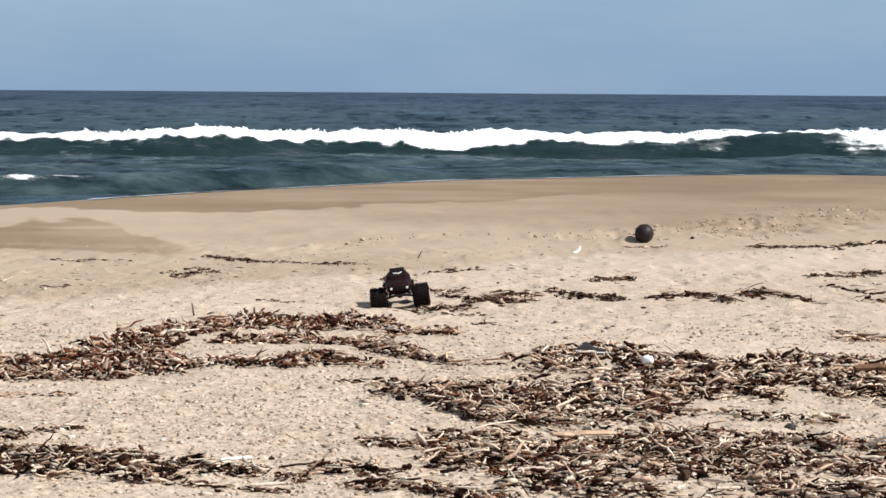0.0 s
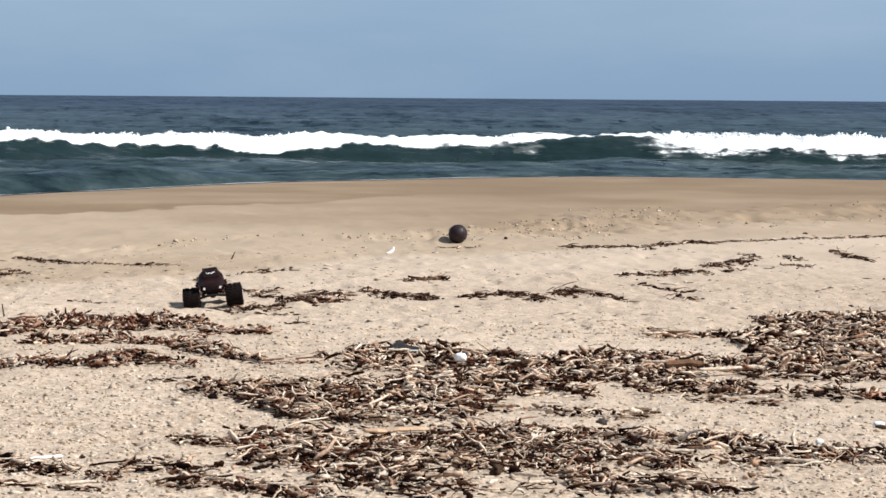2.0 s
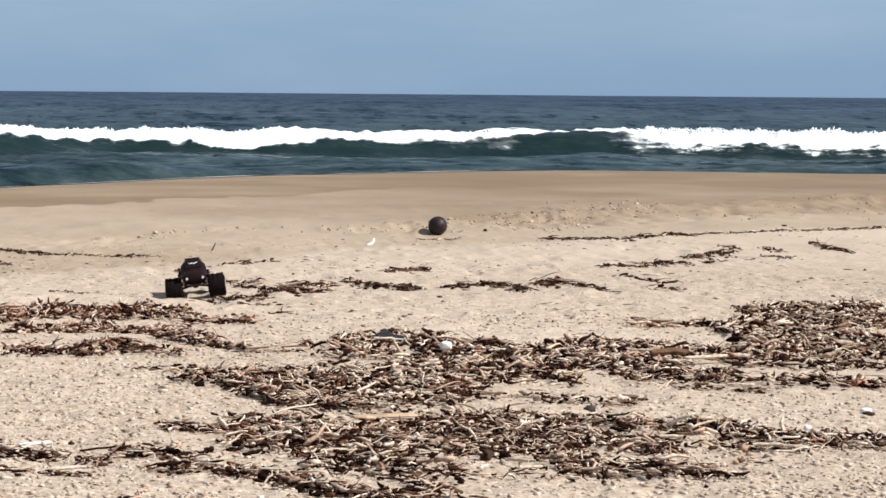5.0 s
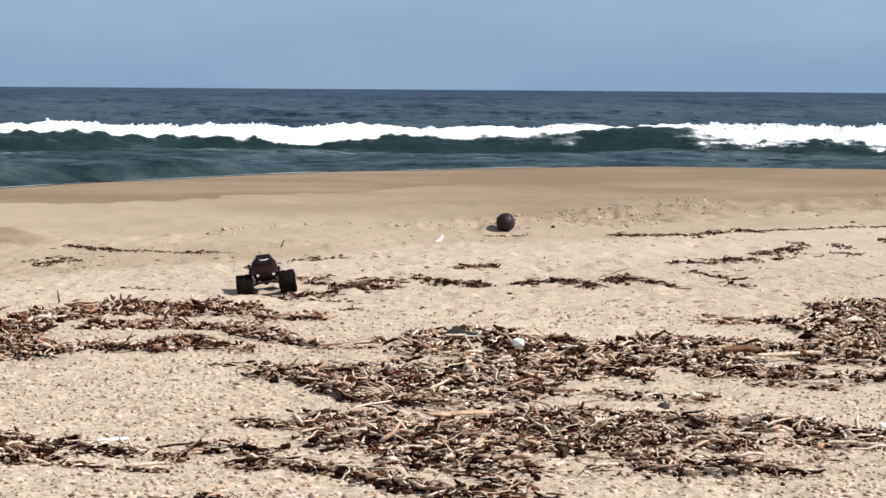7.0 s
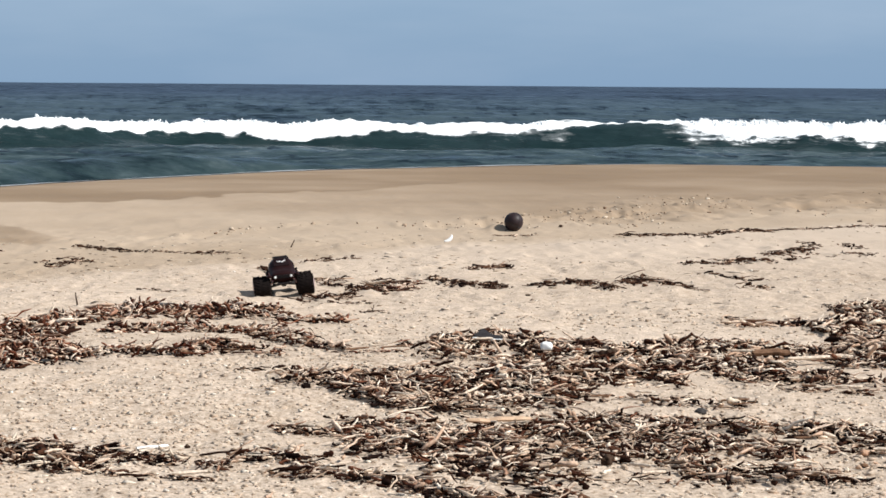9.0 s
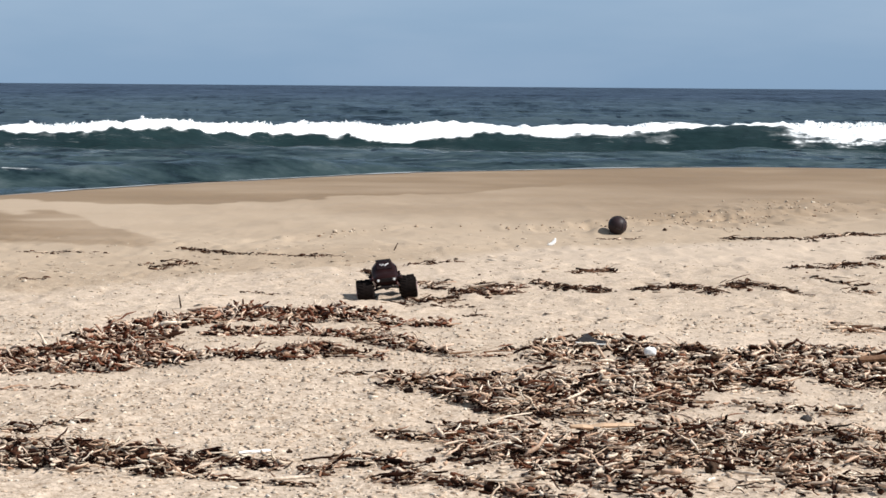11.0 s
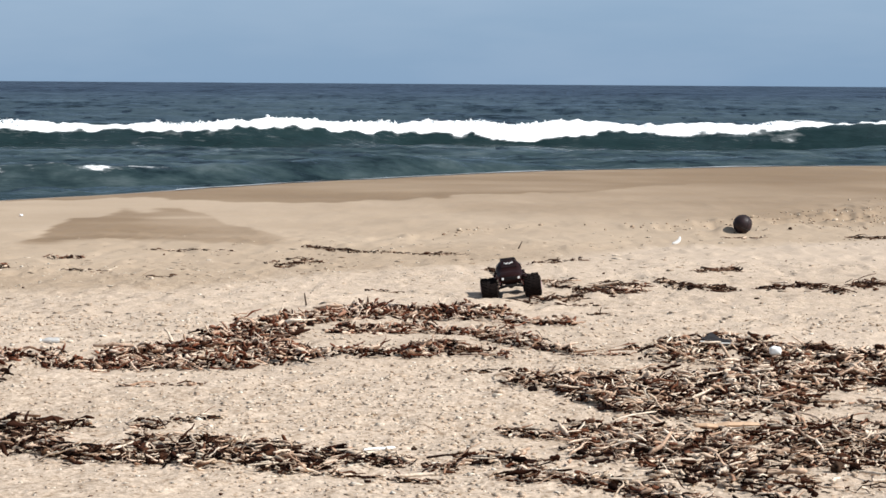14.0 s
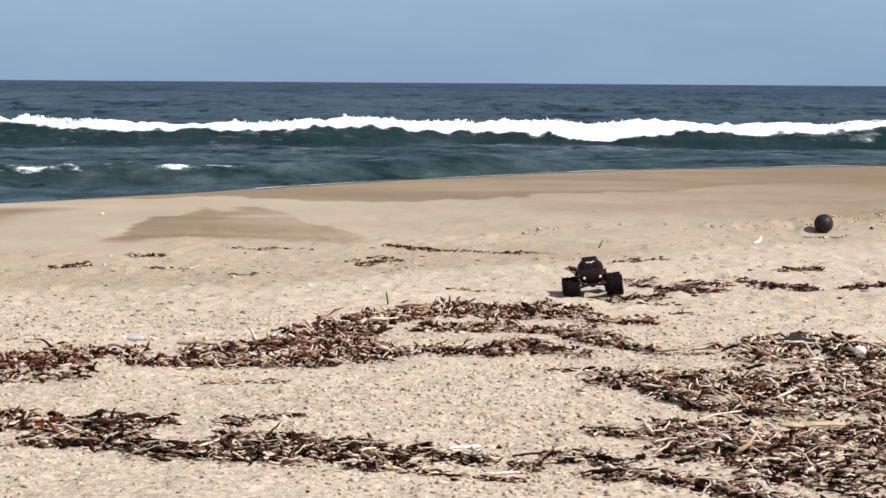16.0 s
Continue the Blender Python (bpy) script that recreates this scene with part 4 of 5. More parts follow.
stick_thing("wooden_board", (0.50, 11.98), (0.80, 12.06), 0.030, plain_material("orange pine", (0.56, 0.37, 0.235), 0.7, wear=0.25), "pale orange pine board lying on driftwood", 0.036, 0.4, 1)
stick_thing("wooden_board", (2.50, 14.80), (2.90, 14.89), 0.022, PALE_WOOD, "long bleached wooden board lying on dark sticks", 0.03, 0.5, 2)
stick_thing("driftwood_log", (2.33, 14.98), (2.56, 15.05), 0.026, BROWN_WOOD, "short brown driftwood log among dark sticks", 0.03, 0.8, 3)
stick_thing("wood_splinter", (-0.95, 11.30), (-0.82, 11.40), 0.011, WHITE_PLASTIC, "white bleached splinter lying on coarse sand", 0.0, 0.7, 4)
stick_thing("wood_splinter", (-1.02, 11.14), (-0.89, 11.20), 0.012, PALE_WOOD, "pale wood splinter beside dark sticks", 0.0, 0.6, 5)

rng_pale = np.random.default_rng(77)
for strips, share in ((ZONE_NEAR, 50), (ZONE_MIDDLE, 48), (ZONE_MIDDLE_LOW, 36), (ZONE_LEFT, 24), (ZONE_UPPER, 14), (ZONE_NEAR_LEFT, 10), (ZONE_NEAR_LEFT2, 8), (ZONE_NEAR_MID, 8)):
    for _ in range(share):
        x0, y0, x1, y1, half, thick = strips[rng_pale.integers(len(strips))]
        s, turn, run = rng_pale.uniform(0, 1), rng_pale.normal(0, 0.6), rng_pale.uniform(0.07, 0.17)
        cx, cy = x0 + (x1 - x0) * s, y0 + (y1 - y0) * s + rng_pale.uniform(-0.7, 0.7) * half
        dx, dy = math.cos(turn) * run / 2, math.sin(turn) * run / 2
        tone = rng_pale.uniform()
        wood, label, group = (PALE_WOOD, "bleached driftwood stick lying on darker sticks", "bleached driftwood sticks") if tone < 0.5 else (BROWN_WOOD, "brown driftwood stick lying among broken reeds", "brown driftwood sticks") if tone < 0.78 else (TWIG_WOOD, "dark wet driftwood stick lying among broken reeds", "dark driftwood sticks")
        stick_thing("driftwood_stick", (cx - dx, cy - dy), (cx + dx, cy + dy), rng_pale.uniform(0.0045, 0.0085), wood, label, 0.026, rng_pale.uniform(0.5, 1.0), int(rng_pale.integers(9999)), group)


def twig(x, y, height, lean, turn, thick, label, forked=True):
    """A thin twig standing in the sand, some with a side shoot."""
    bm = bmesh.new()
    shoots = (((0, 0, -0.03), (lean * height, 0.01, height), thick), ((lean * height * 0.5, 0.005, height * 0.5), (lean * height * 0.5 + 0.35 * height * (1 if lean < 0 else -1), 0.0, height * 0.72), thick * 0.6))
    for base, top, r in shoots if forked else shoots[:1]:
        a, b = Vector(base), Vector(top)
        m = Matrix.Translation((a + b) / 2) @ (b - a).to_track_quat("Z", "Y").to_matrix().to_4x4()
        bmesh.ops.create_cone(bm, cap_ends=True, segments=6, radius1=r, radius2=r * 0.5, depth=(b - a).length, matrix=m)
    ob = part("twig", bm, TWIG_WOOD)
    ob.matrix_world = Matrix.Translation((x, y, floor_at(x, y))) @ Matrix.Rotation(turn, 4, "Z")
    return tagged(ob, label, "twig", "standing twigs")


twig(-1.745, 18.57, 0.085, -0.2, 0.2, 0.008, "short dark stick standing upright in the sand", False)
twig(-0.26, 25.3, 0.07, 0.7, 0.0, 0.008, "thin dark twig leaning in smooth sand", False)
twig(0.27, 18.0, 0.05, 0.5, 0.4, 0.005, "forked dark twig lying on the sand")


def lump(name, x, y, size, material, label, category, lift=0.0, seed=0, rough=0.22, segments=3, boxy=1.0):
    """An uneven rounded lump, sunk a little into what it lies on."""
    bm = bmesh.new()
    bmesh.ops.create_icosphere(bm, subdivisions=segments, radius=1.0)
    for v in bm.verts:
        v.co = Vector([math.copysign(abs(q) ** boxy, q) for q in v.co])
        k = 1 + rough * (noise.noise(v.co * 1.4 + Vector((seed * 3.7, 0, 0))) + 0.8 * noise.noise(v.co * 3.1 + Vector((0, seed * 5.1, 0))))
        v.co = Vector((v.co.x * size[0], v.co.y * size[1], max(v.co.z, -0.8) * size[2])) * k
    ob = part(name, bm, material, smooth_shade=True)
    ob.location = (x, y, floor_at(x, y) + size[2] * 0.72 + lift)
    return tagged(ob, label, category)


lump("stone", 1.665, 12.62, (0.027, 0.023, 0.015), STONE, "dark grey rounded stone lying on sand", "stone", 0, 1, 0.45)
lump("white_foam_block", 1.165, 15.05, (0.031, 0.026, 0.025), WHITE_PLASTIC, "white foam chunk lying on dark sticks", "foam", 0.045, 2, 0.2, 3, 0.55)
lump("white_foam_block", 2.975, 12.45, (0.028, 0.024, 0.016), WHITE_PLASTIC, "flat white foam chunk lying on bare sand", "foam", 0.012, 3, 0.15, 3, 0.7)
lump("driftwood_stump", 2.975, 12.40, (0.032, 0.02, 0.012), TWIG_WOOD, "dark sliver of wood under white foam", "driftwood", 0, 13)
lump("white_foam_block", 2.54, 11.76, (0.017, 0.016, 0.013), WHITE_PLASTIC, "white foam chunk among dark sticks", "foam", 0.012, 4, 0.22, 3, 0.6)
lump("driftwood_stump", 2.615, 11.72, (0.032, 0.026, 0.017), TWIG_WOOD, "black charred wood lump among sticks", "driftwood", 0.004, 5, 0.75)
lump("driftwood_stump", 0.99, 10.80, (0.026, 0.024, 0.018), TWIG_WOOD, "black charred wood lump among sticks", "driftwood", 0.01, 6, 0.8)
lump("driftwood_stump", 1.52, 15.0, (0.046, 0.04, 0.024), TWIG_WOOD, "dark wood lump among sticks and reeds", "driftwood", 0.01, 7, 0.8)
lump("driftwood_stump", -0.742, 11.50, (0.014, 0.012, 0.010), TWIG_WOOD, "small black wood knot on coarse sand", "driftwood", 0, 8, 0.4)
lump("driftwood_stump", 0.93, 20.8, (0.02, 0.02, 0.012), TWIG_WOOD, "small dark wood knot on smooth sand", "driftwood", 0, 9, 0.4)
lump("driftwood_stump", 1.39, 20.4, (0.018, 0.018, 0.014), TWIG_WOOD, "small dark wood knot on smooth sand", "driftwood", 0, 10, 0.4)
lump("driftwood_stump", 6.3, 30.2, (0.03, 0.02, 0.012), TWIG_WOOD, "small dark wood knot on smooth sand", "driftwood", 0, 11, 0.4)
lump("driftwood_stump", 2.72, 29.0, (0.02, 0.02, 0.016), TWIG_WOOD, "small dark wood knot beside the ball", "driftwood", 0, 12, 0.4)
lump("white_pebble", -5.95, 30.5, (0.022, 0.02, 0.016), WHITE_PLASTIC, "small white pebble on pale sand", "pebble", 0, 14)
lump("red_board", 3.21, 13.66, (0.085, 0.05, 0.018), RED_PLASTIC, "faded orange-red scrap lying among sticks", "scrap", 0.004, 15, 0.2)


def plastic_scrap(x, y):
    """A dark sheet of stiff plastic, folded along a ridge, with a pale lip."""
    root = new("plastic_scrap")
    bm = bmesh.new()
    rows = 6
    for i in range(rows + 1):
        s = i / rows
        for off, z in ((-0.055, 0.0), (-0.02, 0.028), (0.015, 0.045), (0.05, 0.018)):
            bm.verts.new((-0.075 + 0.165 * s + (0.05 * (z / 0.045) * (1 - s)), off * (1 - 0.55 * s), (z + 0.055 * (1 - s) ** 1.6) * (1 - 0.35 * s) + 0.006 * math.sin(9 * s + off * 40)))
    bm.verts.ensure_lookup_table()
    for i in range(rows):
        for j in range(3):
            bm.faces.new([bm.verts[i * 4 + j], bm.verts[i * 4 + j + 1], bm.verts[(i + 1) * 4 + j + 1], bm.verts[(i + 1) * 4 + j]])
    sheet = part("sheet", bm, SLATE_PLASTIC, root)
    sheet.modifiers.new("thickness", "SOLIDIFY").thickness = 0.004
    bm = bmesh.new()
    for k in range(7):
        m = Matrix.Translation((-0.065 + 0.024 * k, -0.057 * (1 - 0.08 * k), 0.004 + 0.018 * (1 - k / 6) ** 1.6)) @ Matrix.Rotation(radians(90), 4, "Y")
        bmesh.ops.create_cone(bm, cap_ends=True, segments=8, radius1=0.006, radius2=0.0055, depth=0.027, matrix=m)
    part("rolled_edge", bm, WHITE_PLASTIC, root, "white rolled edge")
    root.matrix_world = Matrix.Translation((x, y, floor_at(x, y) + 0.034)) @ Matrix.Rotation(radians(-8), 4, "Z") @ Matrix.Diagonal((1.05, 1.0, 0.6, 1))
    return tagged(root, "folded slate-grey plastic scrap on a heap of sticks", "plastic")


plastic_scrap(0.875, 15.66)
for k, (ax, ay, bx, by, high) in enumerate(((0.72, 15.60, 0.86, 15.66, 0.055), (0.79, 15.52, 0.90, 15.56, 0.035), (0.70, 15.55, 0.80, 15.48, 0.03))):
    stick_thing("driftwood_stick", (ax, ay), (bx, by), 0.008, PALE_WOOD if k % 2 else TWIG_WOOD, "bleached driftwood stick beside the grey plastic scrap" if k % 2 else "dark driftwood stick beside the grey plastic scrap", high, 0.8, 60 + k)


def crescent(x, y):
    """A curved white shard, thicker in the middle, leaning on the sand."""
    bm = bmesh.new()
    prev = None
    for k in range(11):
        s = k / 10
        a = radians(-70 + 100 * s)
        c = Vector((0.066 * math.cos(a) - 0.045, 0.0, 0.066 * math.sin(a) + 0.066))
        w, t = 0.016 * math.sin(math.pi * (0.08 + 0.84 * s)) + 0.003, 0.007
        out = Vector((math.cos(a), 0, math.sin(a)))
        ring = [bm.verts.new(c + out * w * math.cos(q) + Vector((0, 1, 0)) * t * math.sin(q)) for q in [6.2832 * j / 8 for j in range(8)]]
        if prev:
            for j in range(8):
                bm.faces.new((prev[j], prev[(j + 1) % 8], ring[(j + 1) % 8], ring[j]))
        else:
            bm.faces.new(ring[::-1])
        prev = ring
    bm.faces.new(prev)
    ob = part("white_shard", bm, WHITE_PLASTIC, smooth_shade=True)
    ob.matrix_world = Matrix.Translation((x, y, floor_at(x, y) - 0.004)) @ Matrix.Rotation(radians(30), 4, "Y") @ Matrix.Rotation(radians(-12), 4, "X")
    return tagged(ob, "curved white plastic shard standing in the sand", "shard")


crescent(1.295, 26.35)


def bottle(x, y):
    """A crumpled clear bottle lying on its side."""
    root = new("plastic_bottle")
    bm = bmesh.new()
    profile = [(0.0, 0.024), (0.008, 0.030), (0.03, 0.031), (0.05, 0.028), (0.07, 0.031), (0.095, 0.030), (0.115, 0.020), (0.13, 0.012), (0.14, 0.012)]
    prev = None
    for px, r in profile:
        ring = [bm.verts.new((px, r * math.cos(6.2832 * j / 14) * (1 + 0.12 * math.sin(40 * px + j)), r * math.sin(6.2832 * j / 14) * 0.8)) for j in range(14)]
        if prev:
            for j in range(14):
                bm.faces.new((prev[j], prev[(j + 1) % 14], ring[(j + 1) % 14], ring[j]))
        else:
            bm.faces.new(ring[::-1])
        prev = ring
    bm.faces.new(prev)
    part("body", bm, BOTTLE, root, smooth_shade=True)
    bm = bmesh.new()
    bmesh.ops.create_cone(bm, cap_ends=True, segments=14, radius1=0.0145, radius2=0.0145, depth=0.014, matrix=Matrix.Translation((0.147, 0, 0)) @ Matrix.Rotation(radians(90), 4, "Y"))
    part("cap", bm, WHITE_PLASTIC, root, "white screw cap")
    root.matrix_world = Matrix.Translation((x, y, floor_at(x, y) + 0.018)) @ Matrix.Rotation(radians(192), 4, "Z") @ Matrix.Diagonal((0.75, 0.75, 0.75, 1))
    return tagged(root, "crumpled clear plastic bottle lying on the sand", "bottle")


bottle(-3.0, 15.74)


def beach_ball(x, y, radius):
    """A scuffed dark ball with raised seams and a valve."""
    root = new("ball")
    bm = bmesh.new()
    bmesh.ops.create_uvsphere(bm, u_segments=40, v_segments=24, radius=radius)
    for v in bm.verts:
        v.co *= 1 + 0.012 * noise.noise(v.co * 14)
    part("skin", bm, BALL_SKIN, root, smooth_shade=True)
    for name, turn in (("seam", pose(0, 0, 0, 90, 0, 0)), ("seam", pose(0, 0, 0, 0, 90, 0)), ("seam", pose(0, 0, 0, 12, 0, 0))):
        bm = bmesh.new()
        ring = 40
        for i in range(ring):
            a = 6.2832 * i / ring
            for dr, dz in ((-0.002, -0.003), (0.0018, -0.0015), (0.0018, 0.0015), (-0.002, 0.003)):
                bm.verts.new(((radius + dr) * math.cos(a), (radius + dr) * math.sin(a), dz))
        bm.verts.ensure_lookup_table()
        for i in range(ring):
            for j in range(4):
                bm.faces.new([bm.verts[i * 4 + j], bm.verts[((i + 1) % ring) * 4 + j], bm.verts[((i + 1) % ring) * 4 + (j + 1) % 4], bm.verts[i * 4 + (j + 1) % 4]])
        part(name, bm, BALL_SEAM, root).matrix_local = turn
    bm = bmesh.new()
    bmesh.ops.create_cone(bm, cap_ends=True, segments=10, radius1=0.006, radius2=0.004, depth=0.004, matrix=pose(radius * 0.7, 0, radius * 0.7, 0, 45, 0))
    part("valve", bm, BALL_SEAM, root)
    root.matrix_world = pose(x, y, floor_at(x, y) + radius * 0.93, 20, 15, 30)
    return tagged(root, "scuffed dark purple rubber ball resting on the sand", "ball")


beach_ball(2.132, 28.2, 0.101)


# ---- radio-controlled truck ----
def bevelled_box(bm, size, centre, bevel=0.004, top=(1.0, 1.0), shift=0.0):
    """A box whose top is scaled by top and moved along y by shift, with rounded edges."""
    made = bmesh.ops.create_cube(bm, size=1.0)["verts"]
    for v in made:
        up = v.co.z > 0
        v.co = Vector((v.co.x * size[0] * (top[0] if up else 1), v.co.y * size[1] * (top[1] if up else 1) + (shift if up else 0), v.co.z * size[2])) + Vector(centre)
    edges = list({e for v in made for e in v.link_edges})
    bmesh.ops.bevel(bm, geom=edges, offset=bevel, segments=2, affect="EDGES")


def tube(bm, points, radius, sides=8):
    for a, b in zip(points, points[1:]):
        a, b = Vector(a), Vector(b)
        m = Matrix.Translation((a + b) / 2) @ (b - a).to_track_quat("Z", "Y").to_matrix().to_4x4()
        bmesh.ops.create_cone(bm, cap_ends=True, segments=sides, radius1=radius, radius2=radius, depth=(b - a).length + radius, matrix=m)


def wheel(parent, x, y, z, steer, radius=0.071, width=0.124):
    """Along x: a chunky tyre with lugs, a dished rim with spokes and a hub nut."""
    bm = bmesh.new()
    seg = 32
    profile = [(-0.50, 0.56), (-0.50, 0.80), (-0.44, 0.93), (-0.25, 0.97), (0.25, 0.97), (0.44, 0.93), (0.50, 0.80), (0.50, 0.56)]
    for i in range(seg):
        a = 6.2832 * i / seg
        for px, r in profile:
            bm.verts.new((px * width, radius * r * math.cos(a), radius * r * math.sin(a)))
    bm.verts.ensure_lookup_table()
    for i in range(seg):
        for j in range(len(profile)):
            k, m = (i + 1) % seg, (j + 1) % len(profile)
            bm.faces.new([bm.verts[i * 8 + j], bm.verts[i * 8 + m], bm.verts[k * 8 + m], bm.verts[k * 8 + j]])
    for i in range(18):
        for side in (-1, 1):
            a = 6.2832 * (i + 0.25 * side) / 18
            m = Matrix.Rotation(a, 4, "X") @ Matrix.Translation((side * width * 0.27, 0, radius * 0.965)) @ Matrix.Rotation(side * 0.5, 4, "Z")
            bmesh.ops.create_cube(bm, size=1.0, matrix=m @ Matrix.Diagonal((width * 0.42, radius * 0.15, radius * 0.11, 1)))
    hub = part("wheel", bm, RUBBER, parent, "chunky black rubber tyre with lugs")
    hub.matrix_local = pose(x, y, z, 0, 0, steer)
    out = 1 if x > 0 else -1
    bm = bmesh.new()
    for a0, a1, r0, r1 in ((0.46, 0.52, 0.60, 0.56), (0.52, 0.36, 0.56, 0.44)):
        ring = 28
        vs = []
        for i in range(ring):
            a = 6.2832 * i / ring
            vs.append([bm.verts.new((out * px * width, radius * r * math.cos(a), radius * r * math.sin(a))) for px, r in ((a0, r0), (a1, r1))])
        for i in range(ring):
            bm.faces.new((vs[i][0], vs[(i + 1) % ring][0], vs[(i + 1) % ring][1], vs[i][1]))
    part("rim_ring", bm, RIM_PALE, hub, "pale pink rim ring")
    bm = bmesh.new()
    bmesh.ops.create_cone(bm, cap_ends=True, segments=20, radius1=radius * 0.46, radius2=radius * 0.46, depth=0.004, matrix=pose(out * width * 0.30, 0, 0, 0, 90, 0))
    for i in range(6):
        m = Matrix.Rotation(6.2832 * i / 6, 4, "X") @ Matrix.Translation((out * width * 0.36, 0, radius * 0.25))
        bmesh.ops.create_cube(bm, size=1.0, matrix=m @ Matrix.Diagonal((0.008, radius * 0.13, radius * 0.44, 1)))
    part("rim", bm, RIM_RED, hub, "red spoked rim")
    bm = bmesh.new()
    bmesh.ops.create_cone(bm, cap_ends=True, segments=6, radius1=radius * 0.12, radius2=radius * 0.10, depth=0.014, matrix=pose(out * width * 0.44, 0, 0, 0, 90, 0))
    part("hub_nut", bm, STEEL, hub)


def rc_truck(m):
    root = new("toy_truck")
    track, base, wr = 0.314, 0.30, 0.071
    for x in (-track / 2, track / 2):
        for y in (-base / 2, base / 2):
            wheel(root, x, y, wr, -4 if y < 0 else 0)
    # running gear
    bm = bmesh.new()
    bevelled_box(bm, (0.085, 0.36, 0.022), (0, 0, 0.098), 0.005)
    part("chassis", bm, BLACK_PLASTIC, root)
    for y in (-base / 2, base / 2):
        bm = bmesh.new()
        tube(bm, [(-track / 2, y, wr), (-0.03, y, 0.092), (0.03, y, 0.092), (track / 2, y, wr)], 0.008)
        bevelled_box(bm, (0.045, 0.05, 0.035), (0, y, 0.092), 0.008)
        part("axle", bm, BLACK_PLASTIC, root)
        for x in (-1, 1):
            bm = bmesh.new()
            tube(bm, [(x * 0.105, y, 0.080), (x * 0.060, y, 0.150)], 0.0045)
            shock = part("shock_absorber", bm, STEEL, root)
            bm = bmesh.new()
            a, b = Vector((x * 0.100, y, 0.088)), Vector((x * 0.068, y, 0.138))
            for k in range(7):
                bmesh.ops.create_cone(bm, cap_ends=True, segments=10, radius1=0.010, radius2=0.010, depth=0.0032, matrix=Matrix.Translation(a.lerp(b, k / 6)) @ (b - a).to_track_quat("Z", "Y").to_matrix().to_4x4())
            part("spring", bm, RIM_RED, shock, "red coil spring")
    for y, name in ((-0.215, "front_bumper"), (0.205, "rear_bumper")):
        bm = bmesh.new()
        tube(bm, [(-0.075, y + (0.02 if y < 0 else -0.02), 0.098), (-0.055, y, 0.098), (0.055, y, 0.098), (0.075, y + (0.02 if y < 0 else -0.02), 0.098)], 0.008)
        tube(bm, [(-0.03, y, 0.098), (-0.03, y * 0.8, 0.1)], 0.006)
        tube(bm, [(0.03, y, 0.098), (0.03, y * 0.8, 0.1)], 0.006)
        part(name, bm, BLACK_PLASTIC, root)
    # body shell: one rounded dome, lofted from nose to tail, with four wheel arches
    bm = bmesh.new()
    outline = [(-0.205, 0.072, 0.118, 0.168), (-0.192, 0.084, 0.112, 0.180), (-0.13, 0.090, 0.110, 0.194), (-0.07, 0.094, 0.110, 0.208), (-0.035, 0.095, 0.110, 0.232), (0.0, 0.096, 0.110, 0.256), (0.035, 0.096, 0.110, 0.267), (0.085, 0.096, 0.110, 0.270), (0.135, 0.095, 0.110, 0.268), (0.172, 0.092, 0.112, 0.254), (0.195, 0.084, 0.118, 0.212), (0.205, 0.072, 0.124, 0.168)]
    prev, around = None, 24
    for y, half, low, high in outline:
        ring = []
        for k in range(around):
            w = 6.2832 * k / around
            cx, cz = math.copysign(abs(math.cos(w)) ** 0.72, math.cos(w)), math.copysign(abs(math.sin(w)) ** 0.72, math.sin(w))
            z = (low + high) / 2 + cz * (high - low) / 2
            ring.append(bm.verts.new((cx * half * (1 - 0.13 * max(0.0, (z - 0.185) / 0.08)), y, z)))
        if prev:
            for k in range(around):
                bm.faces.new((prev[k], prev[(k + 1) % around], ring[(k + 1) % around], ring[k]))
        else:
            bm.faces.new(ring[::-1])
        prev = ring
    bm.faces.new(prev)
    for x in (-1, 1):
        for y in (-base / 2, base / 2):
            bevelled_box(bm, (0.046, 0.125, 0.018), (x * 0.100, y, 0.158), 0.007, (0.8, 0.7))
    part("body_shell", bm, BODY_PAINT, root, "black maroon domed body shell", True)
    bm = bmesh.new()
    for x in (-0.052, 0.052):
        tube(bm, [(x, 0.01, 0.274), (x, 0.155, 0.274)], 0.0035)
        for y in (0.025, 0.14):
            tube(bm, [(x, y, 0.262), (x, y, 0.274)], 0.003)
    for y in (0.01, 0.058, 0.107, 0.155):
        tube(bm, [(-0.052, y, 0.274), (0.052, y, 0.274)], 0.003)
    part("roof_rack", bm, BLACK_PLASTIC, root)
    # windscreen, side windows, rear window
    bm = bmesh.new()
    bevelled_box(bm, (0.118, 0.004, 0.050), (0, 0, 0), 0.0015, (0.88, 1.0))
    part("windscreen", bm, GLASS_DARK, root).matrix_local = pose(0, -0.036, 0.2335, -54, 0, 0)
    bm = bmesh.new()
    bevelled_box(bm, (0.118, 0.004, 0.05), (0, 0, 0), 0.0015, (0.88, 1.0))
    part("rear_window", bm, GLASS_DARK, root).matrix_local = pose(0, 0.1875, 0.228, 27, 0, 0)
    for x in (-1, 1):
        for y, w in ((0.035, 0.07), (0.118, 0.075)):
            bm = bmesh.new()
            bevelled_box(bm, (0.004, w, 0.042), (0, 0, 0), 0.0015, (1.0, 0.85))
            part("side_window", bm, GLASS_DARK, root).matrix_local = pose(x * 0.0895, y, 0.214, 0, -x * 17, 0)
    # marks on the shell; the jagged white one stands in for windscreen glare
    bm = bmesh.new()
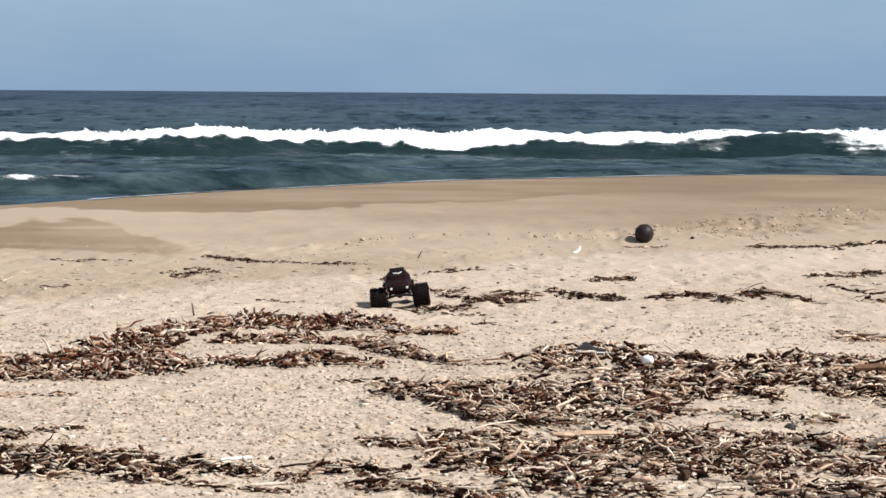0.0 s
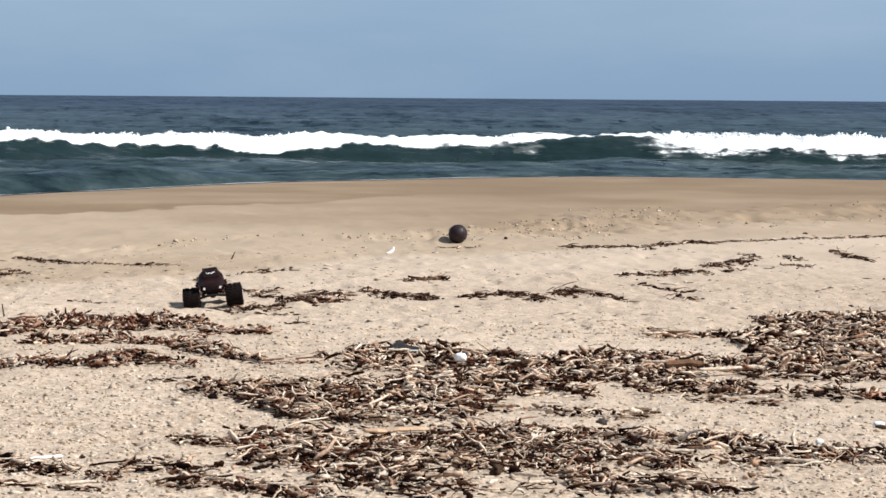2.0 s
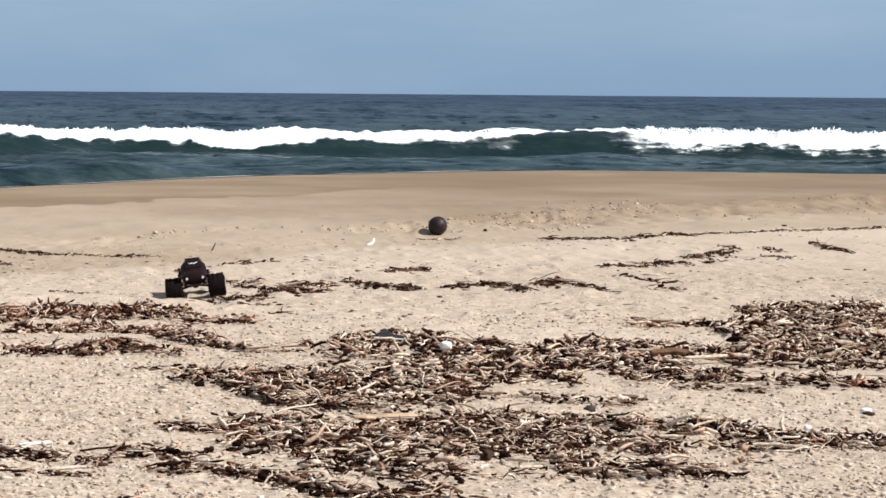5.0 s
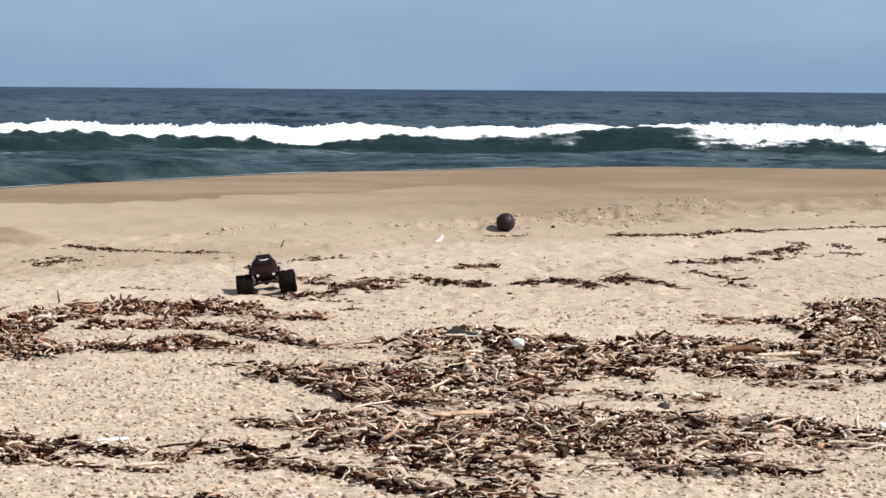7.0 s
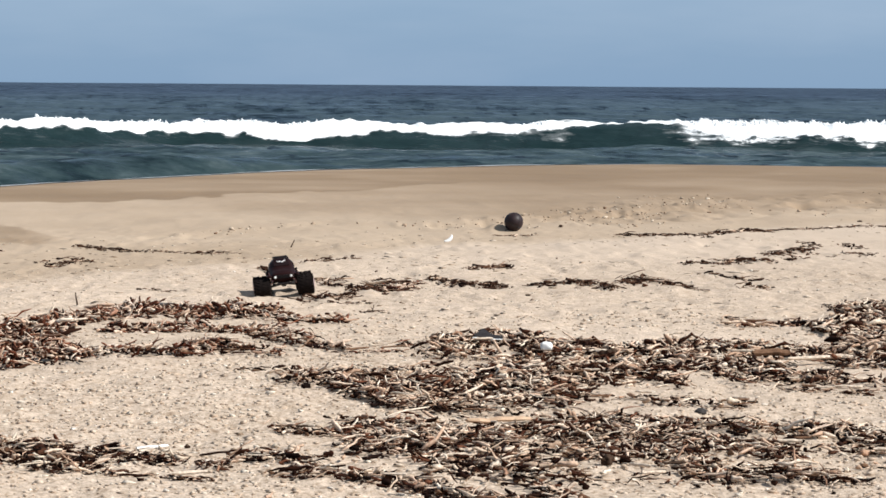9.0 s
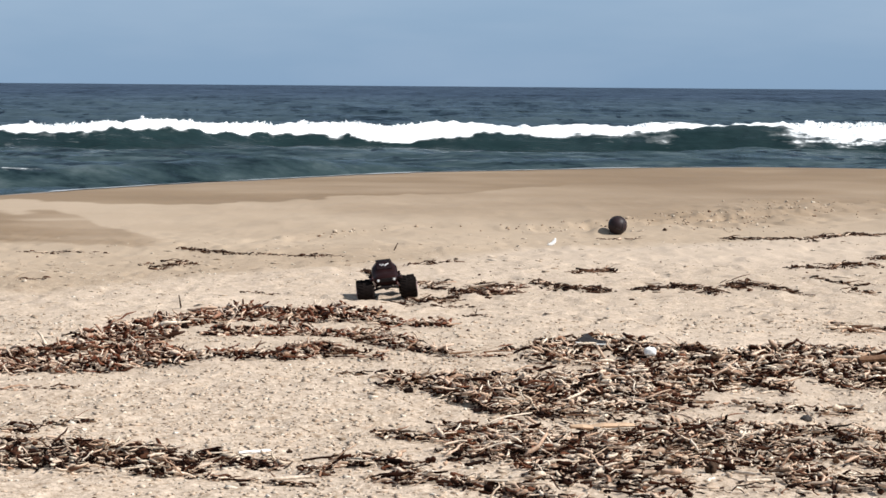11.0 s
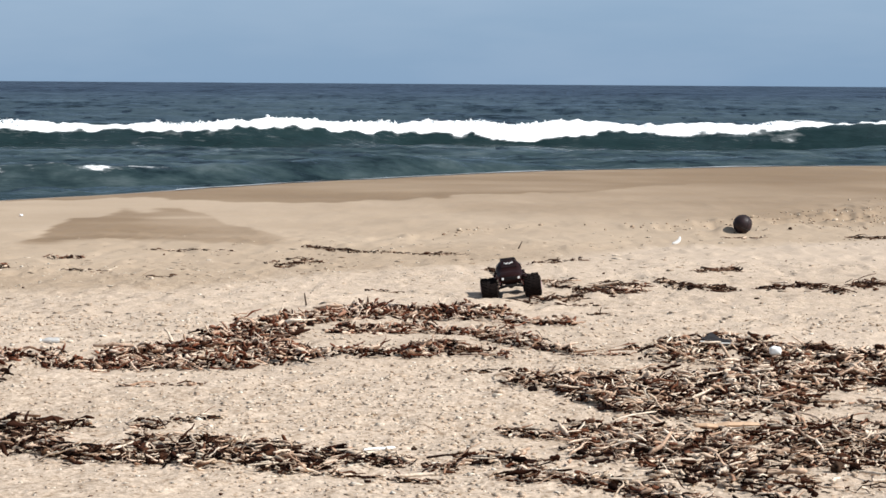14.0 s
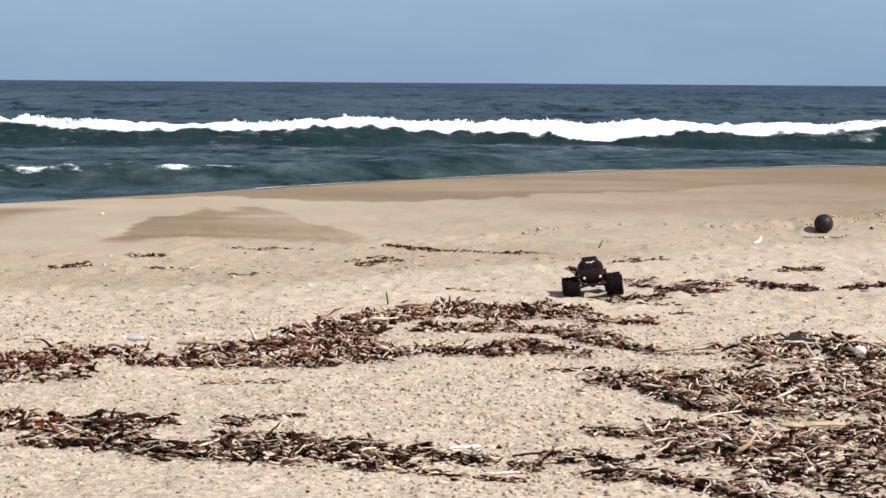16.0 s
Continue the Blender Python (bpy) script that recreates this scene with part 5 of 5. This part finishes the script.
    for x0, x1, z0, z1 in ((-0.030, -0.018, 0.008, -0.003), (-0.018, -0.006, -0.003, 0.006), (-0.006, 0.006, 0.006, -0.006), (0.006, 0.018, -0.006, 0.005), (0.018, 0.031, 0.005, 0.010)):
        tube(bm, [(x0, 0, z0), (x1, 0, z1)], 0.0042, 6)
    part("windscreen_glare", bm, GLARE_WHITE, root, "jagged white glare painted on the windscreen").matrix_local = pose(0, -0.022, 0.247, -54, 0, 0)
    for x in (-1, 1):
        bm = bmesh.new()
        bevelled_box(bm, (0.003, 0.10, 0.016), (0, 0, 0), 0.001, (1.0, 0.6), 0.02)
        part("side_stripe", bm, DECAL_RED, root, "red and white side stripe").matrix_local = pose(x * 0.0945, 0.02, 0.165, 0, 0, 0)
        bm = bmesh.new()
        bmesh.ops.create_cone(bm, cap_ends=True, segments=16, radius1=0.010, radius2=0.008, depth=0.008, matrix=pose(x * 0.058, -0.208, 0.150, 90, 0, 0))
        part("headlight", bm, LENS, root, "clear round headlight")
        bm = bmesh.new()
        bevelled_box(bm, (0.016, 0.004, 0.022), (x * 0.078, 0.196, 0.150), 0.001)
        part("tail_light", bm, DECAL_RED, root, "red tail light")
        bm = bmesh.new()
        bevelled_box(bm, (0.020, 0.010, 0.014), (x * 0.104, -0.035, 0.185), 0.003)
        tube(bm, [(x * 0.085, -0.03, 0.178), (x * 0.104, -0.033, 0.183)], 0.003)
        part("wing_mirror", bm, BLACK_PLASTIC, root)
    bm = bmesh.new()
    bevelled_box(bm, (0.085, 0.005, 0.026), (0, -0.2065, 0.150), 0.002)
    for k in range(7):
        bevelled_box(bm, (0.004, 0.006, 0.022), (-0.033 + 0.011 * k, -0.2095, 0.150), 0.001)
    part("grille", bm, BLACK_PLASTIC, root)
    bm = bmesh.new()
    tube(bm, [(0.06, 0.15, 0.165), (0.062, 0.155, 0.262)], 0.0018, 6)
    part("aerial", bm, BLACK_PLASTIC, root)
    root.matrix_world = m
    return tagged(root, "black and maroon radio-controlled toy truck on big tyres", "toy truck")


rc_truck(pose(-0.312, 19.60, floor_at(-0.312, 19.6) + 0.002, 0, -7.0, 2))
